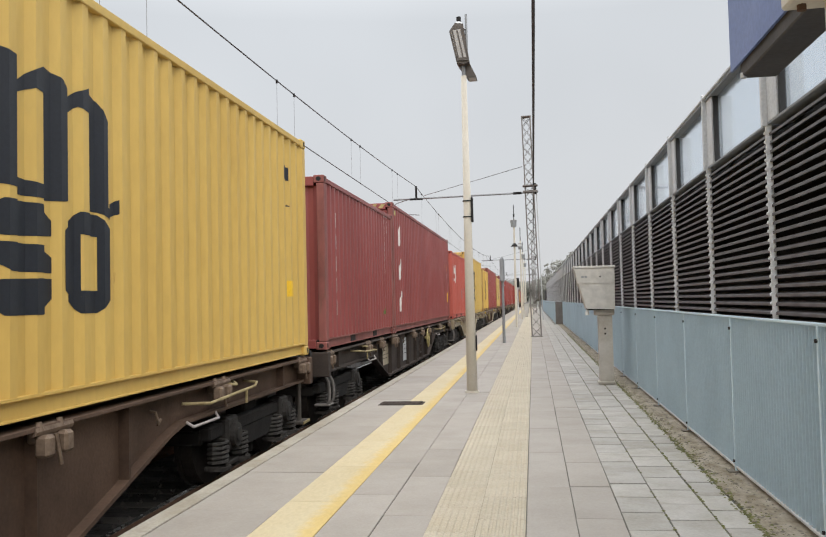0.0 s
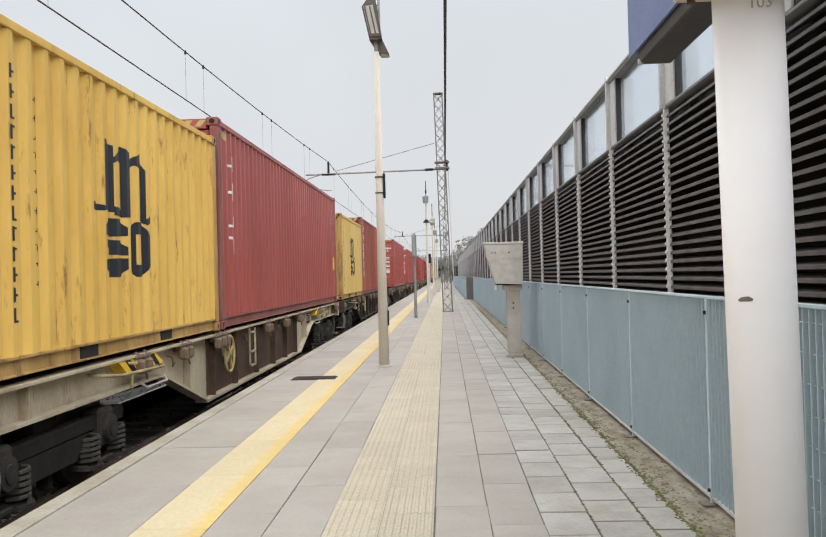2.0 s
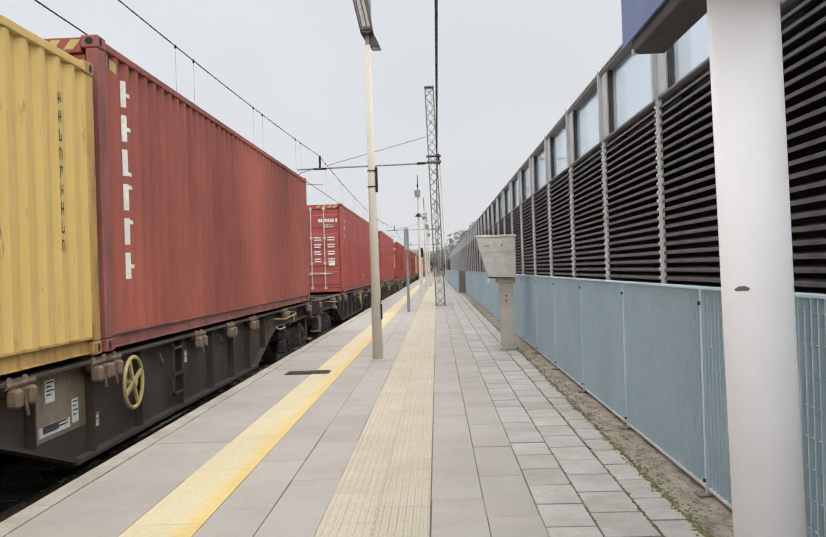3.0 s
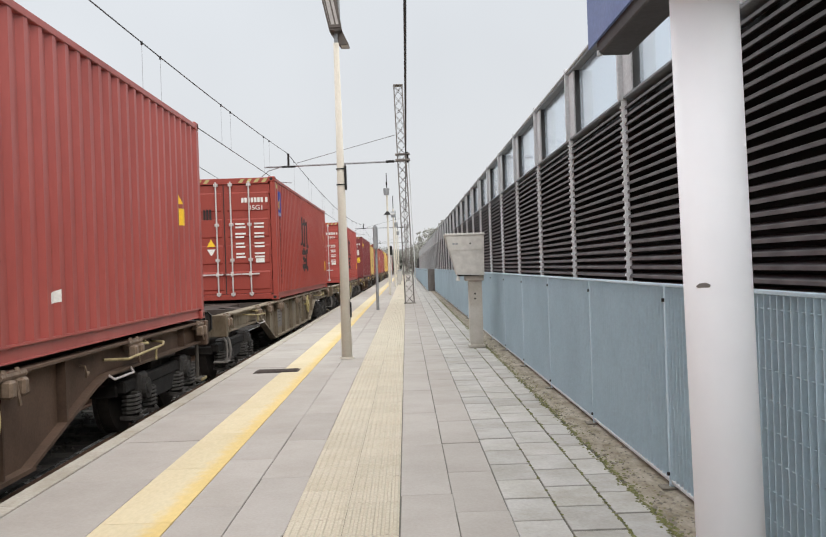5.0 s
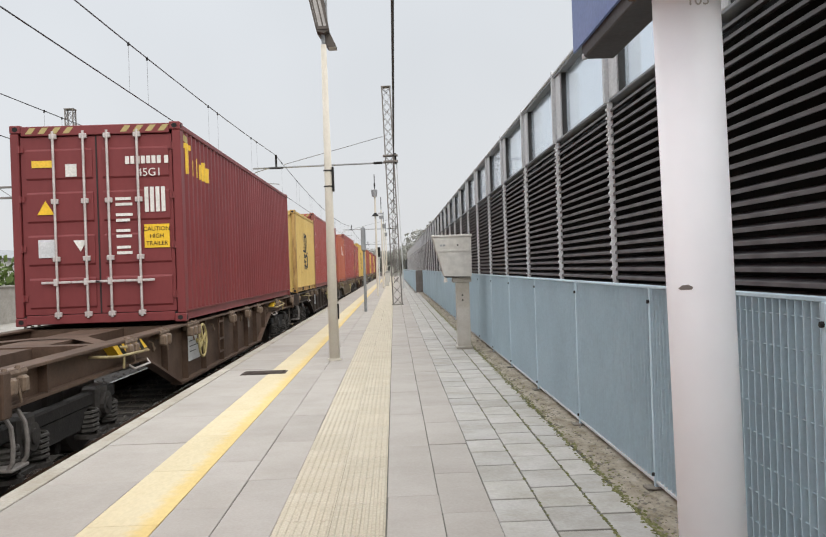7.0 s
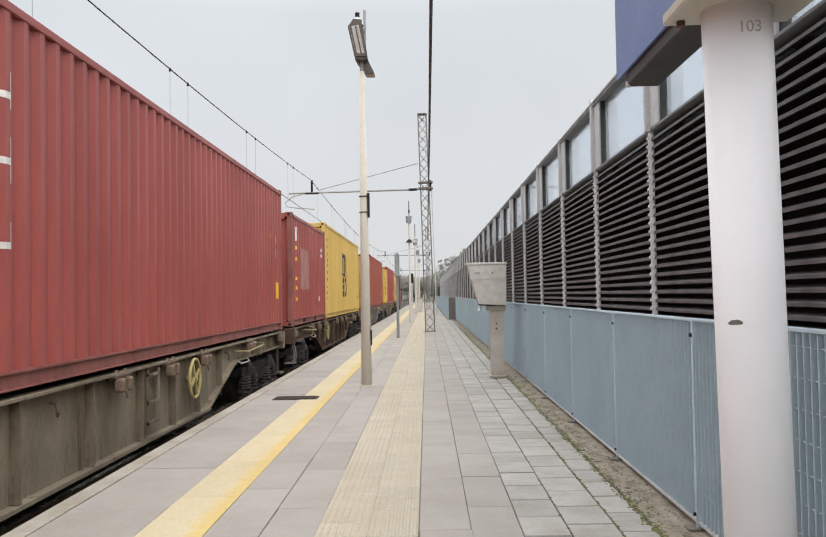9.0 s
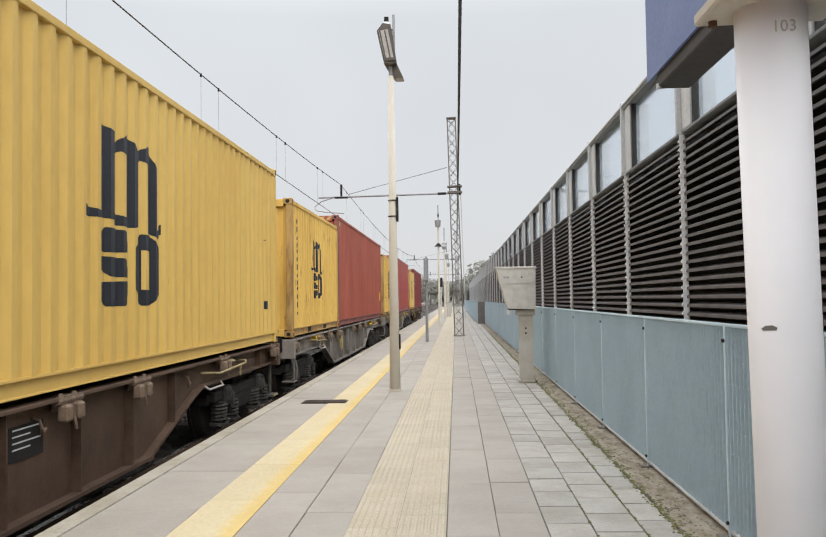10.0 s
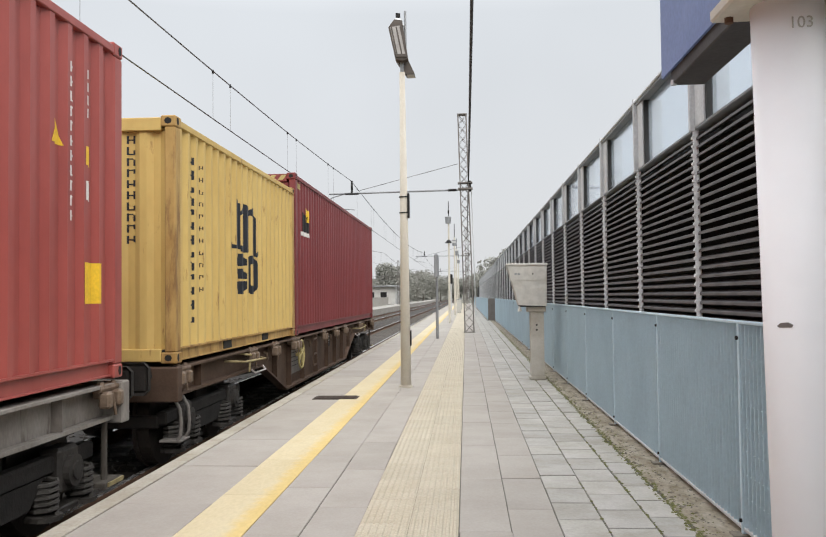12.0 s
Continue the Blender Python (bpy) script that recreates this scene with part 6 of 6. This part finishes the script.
    # folding twist-lock spigots along the edge
    for yy in (-8.95, -6.0, -3.15, -2.9, 0.0, 3.1, 6.0, 8.95, -4.6, 1.6):
        for sx in (-1, 1):
            part("twist_lock", lambda: Shape().box(-0.03, 0.06, -0.15, 0.15, -0.09, 0.03, 0.015).box(0.03, 0.13, -0.17, -0.07, -0.17, -0.03, 0.02).box(0.03, 0.13, 0.04, 0.14, -0.17, -0.03, 0.02).tube((0.05, -0.21, -0.005), (0.05, 0.21, -0.005), 0.032, 8).tube((0.05, -0.14, 0.0), (0.05, -0.14, 0.05), 0.036, 8, 0.018).tube((0.05, 0.09, 0.0), (0.05, 0.09, 0.05), 0.036, 8, 0.018).tube((0.08, 0.0, -0.04), (0.10, 0.03, -0.24), 0.014, 6), LOCK_RUST, w, key="lock", at=pose(sx * 1.14, yy, 0.63, 0, 0, 0 if sx > 0 else 180))
    for sx in (-1, 1):
        hw = part("handwheel", lambda: Shape().ring((0, 0, 0), 0.25, 0.020, "x", 28, 7).tube((-0.10, 0, 0), (0.03, 0, 0), 0.04, 10).box(-0.012, 0.012, -0.24, 0.24, -0.02, 0.02).box(-0.012, 0.012, -0.02, 0.02, -0.24, 0.24), WHEEL_YELLOW, w, "yellow spoked brake handwheel", key="handwheel", at=pose(sx * 1.20, wheel_at, 0.33, 25, 0, 0))
        lad = wheel_at - 1.6 if wheel_at > 0 else wheel_at + 1.5
        part("ladder", lambda: Shape().box(-0.012, 0.012, -0.2, -0.17, -0.42, 0.18).box(-0.012, 0.012, 0.17, 0.2, -0.42, 0.18).box(-0.012, 0.012, -0.2, 0.2, -0.20, -0.17).box(-0.012, 0.012, -0.2, 0.2, 0.10, 0.13).box(-0.012, 0.012, -0.2, 0.2, -0.42, -0.39), paint, w, key="ladder", at=pose(sx * 1.18, lad, 0.42))
        for (ya, yb, za, zb, mt) in plates:
            px = 1.077 if mt in "dk" else 1.083
            pl = part("data_plate", Shape().box(min(sx * px, sx * (px + 0.005)), max(sx * px, sx * (px + 0.005)), ya, yb, za, zb), {"k": BEAM["tan"], "w": GALV, "g": BEAM["grey"], "t": BEAM["beige"], "d": BEAM["brown"], "b": SOOT, "y": SIGN_YELLOW}[mt], w, "repainted panel" if mt in "dk" else "painted data panel")
            for q in range(0 if mt in "dk" else 4):
                zz = zb - (q + 0.7) * (zb - za) / 5.4
                part("writing_bar", Shape().box(min(sx * 1.089, sx * 1.091), max(sx * 1.089, sx * 1.091), ya + 0.1 * (yb - ya), yb - 0.1 * (yb - ya) - (0.3 * (yb - ya)) * (q % 2), zz, zz + 0.011), SOOT if mt in "wgyt" else GALV, pl)
        part("brake_pipe", lambda: Shape().path([(sx * 0.98, -6.3, 0.30), (sx * 0.98, -4.6, 0.24), (sx * 0.98, 4.4, 0.24), (sx * 0.98, 6.2, 0.30)], 0.022, 6), SOOT, w, key=("pipe", sx))
        for yy in (-4.9, -1.35, 1.25, 4.7):
            part("rope_hook", lambda: Shape().path([(0, 0, 0.06), (0.05, 0, 0.05), (0.06, 0.02, -0.02), (0.04, 0.06, -0.06), (0.05, 0.10, -0.02)], 0.013, 6), LOCK_RUST, w, key="ropehook", at=pose(sx * 1.085, yy, 0.46))
        for yy in (-5.6, 5.6):
            part("release_lever", lambda: Shape().path([(0.0, -0.35, 0.05), (0.05, -0.3, 0.0), (0.05, 0.3, 0.0), (0.0, 0.35, 0.05)], 0.013, 6), GALV_BAR, w, key="lever", at=pose(sx * 1.16, yy, 0.30))
        part("air_tank", lambda: Shape().tube((0, -0.7, 0), (0, 0.7, 0), 0.16, 16), SOOT, w, key="tank", at=pose(sx * 0.6, 1.2, 0.15))
    if last:
        for sx in (-0.95, 0.95):
            tl = part("tail_board", Shape().box(sx - 0.14, sx + 0.14, 9.26, 9.29, 0.68, 0.92), WHITE, w, "red and white tail board")
            part("red_half", Shape().prism([(sx - 0.14, 0.68), (sx + 0.14, 0.68), (sx, 0.80)], "y", 9.29, 9.30), PAINT["scarlet"], tl)
    return w


PW = [(-2.9, -2.1, 0.05, 0.48, "w"), (2.0, 2.5, 0.2, 0.5, "g")]
PB = [(-3.2, -1.7, 0.0, 0.42, "g"), (0.9, 1.4, 0.25, 0.5, "b")]
WAGONS = [(-1, "brown", -2.6, [(0.9, 1.2, 0.0, 0.25, "y")], False), (0, "dark", 2.9, [(-4.2, -2.9, 0.05, 0.48, "t"), (-1.1, -0.2, -0.05, 0.5, "w"), (3.0, 3.5, 0.40, 0.55, "w")], False), (1, "beige", 2.65, PB, False),
          (2, "beige", -2.6, [(-3.35, 3.3, -0.15, 0.60, "d"), (4.6, 5.1, 0.33, 0.56, "b")], True), (3, "dark", -2.35, [(-4.2, -3.22, 0.08, 0.60, "k"), (-3.98, -3.82, 0.38, 0.56, "w"), (-3.50, -3.38, 0.14, 0.34, "w"), (-4.1, -3.55, 0.12, 0.20, "w"), (-3.12, -2.95, 0.02, 0.14, "w"), (-0.45, -0.2, 0.30, 0.44, "w")], False), (4, "dark", 2.6, [(1.5, 2.0, 0.2, 0.45, "w")], False),
          (5, "brown", 2.6, PW, False), (6, "tan", 2.6, PB, False), (7, "tan", 2.6, PW, False), (8, "brown", -2.4, PW, True), (9, "dark", 2.6, PW, False), (10, "tan", 2.6, [(-4.6, -3.6, 0.15, 0.5, "y")], False),
          (11, "brown", -2.5, PB, False), (12, "grey", -2.6, [(-4.3, -3.5, 0.2, 0.5, "g")], True), (13, "grey", 2.6, [(-3.2, -2.9, 0.0, 0.25, "y")], True), (14, "brown", -2.5, PB, False)]
PITCH = 19.74
TRAIN = [(k, 0.35 if k < 0 else 0.0, 0.0, wagon(k, c, wa, pl, hz, k == 14)) for k, c, wa, pl, hz in WAGONS]
TRAIN += [(k, o + (0.35 if k < 0 else 0.0), FLOOR_Z, c) for k, o, c in place_train()]

paving()

# ---- movement: the train runs towards and past the camera ----
# seconds, place of wagon 0's centre along the track
RUN = [(0.0, 21.35), (0.5, 9.85), (1.0, -1.67), (1.5, -13.35), (2.0, -25.2), (2.5, -36.9), (3.0, -48.65), (5.0, -95.4), (5.5, -107.3), (6.0, -119.1),
       (6.5, -130.75), (7.0, -142.3), (9.0, -189.1), (9.5, -200.7), (10.0, -212.25), (10.5, -223.85), (11.0, -235.35), (11.5, -246.95), (12.0, -258.6)]


WHEEL_STEP = math.degrees(23.31 / FPS / WHEEL_R)  # turn of a wheel from picture to picture


def motions():
    for k, offset, z, ob in TRAIN:
        walk(ob, [(t, pose(TRACK_X, y + k * PITCH + offset, z)) for t, y in RUN])
        for wheels in [o for o in ob.children_recursive if o.name.startswith("wheelset")]:
            at = wheels.matrix_basis.translation.copy()
            walk(wheels, [(i / FPS, pose(at.x, at.y, at.z, (WHEEL_STEP * i) % 360)) for i in range(361)])


motions()
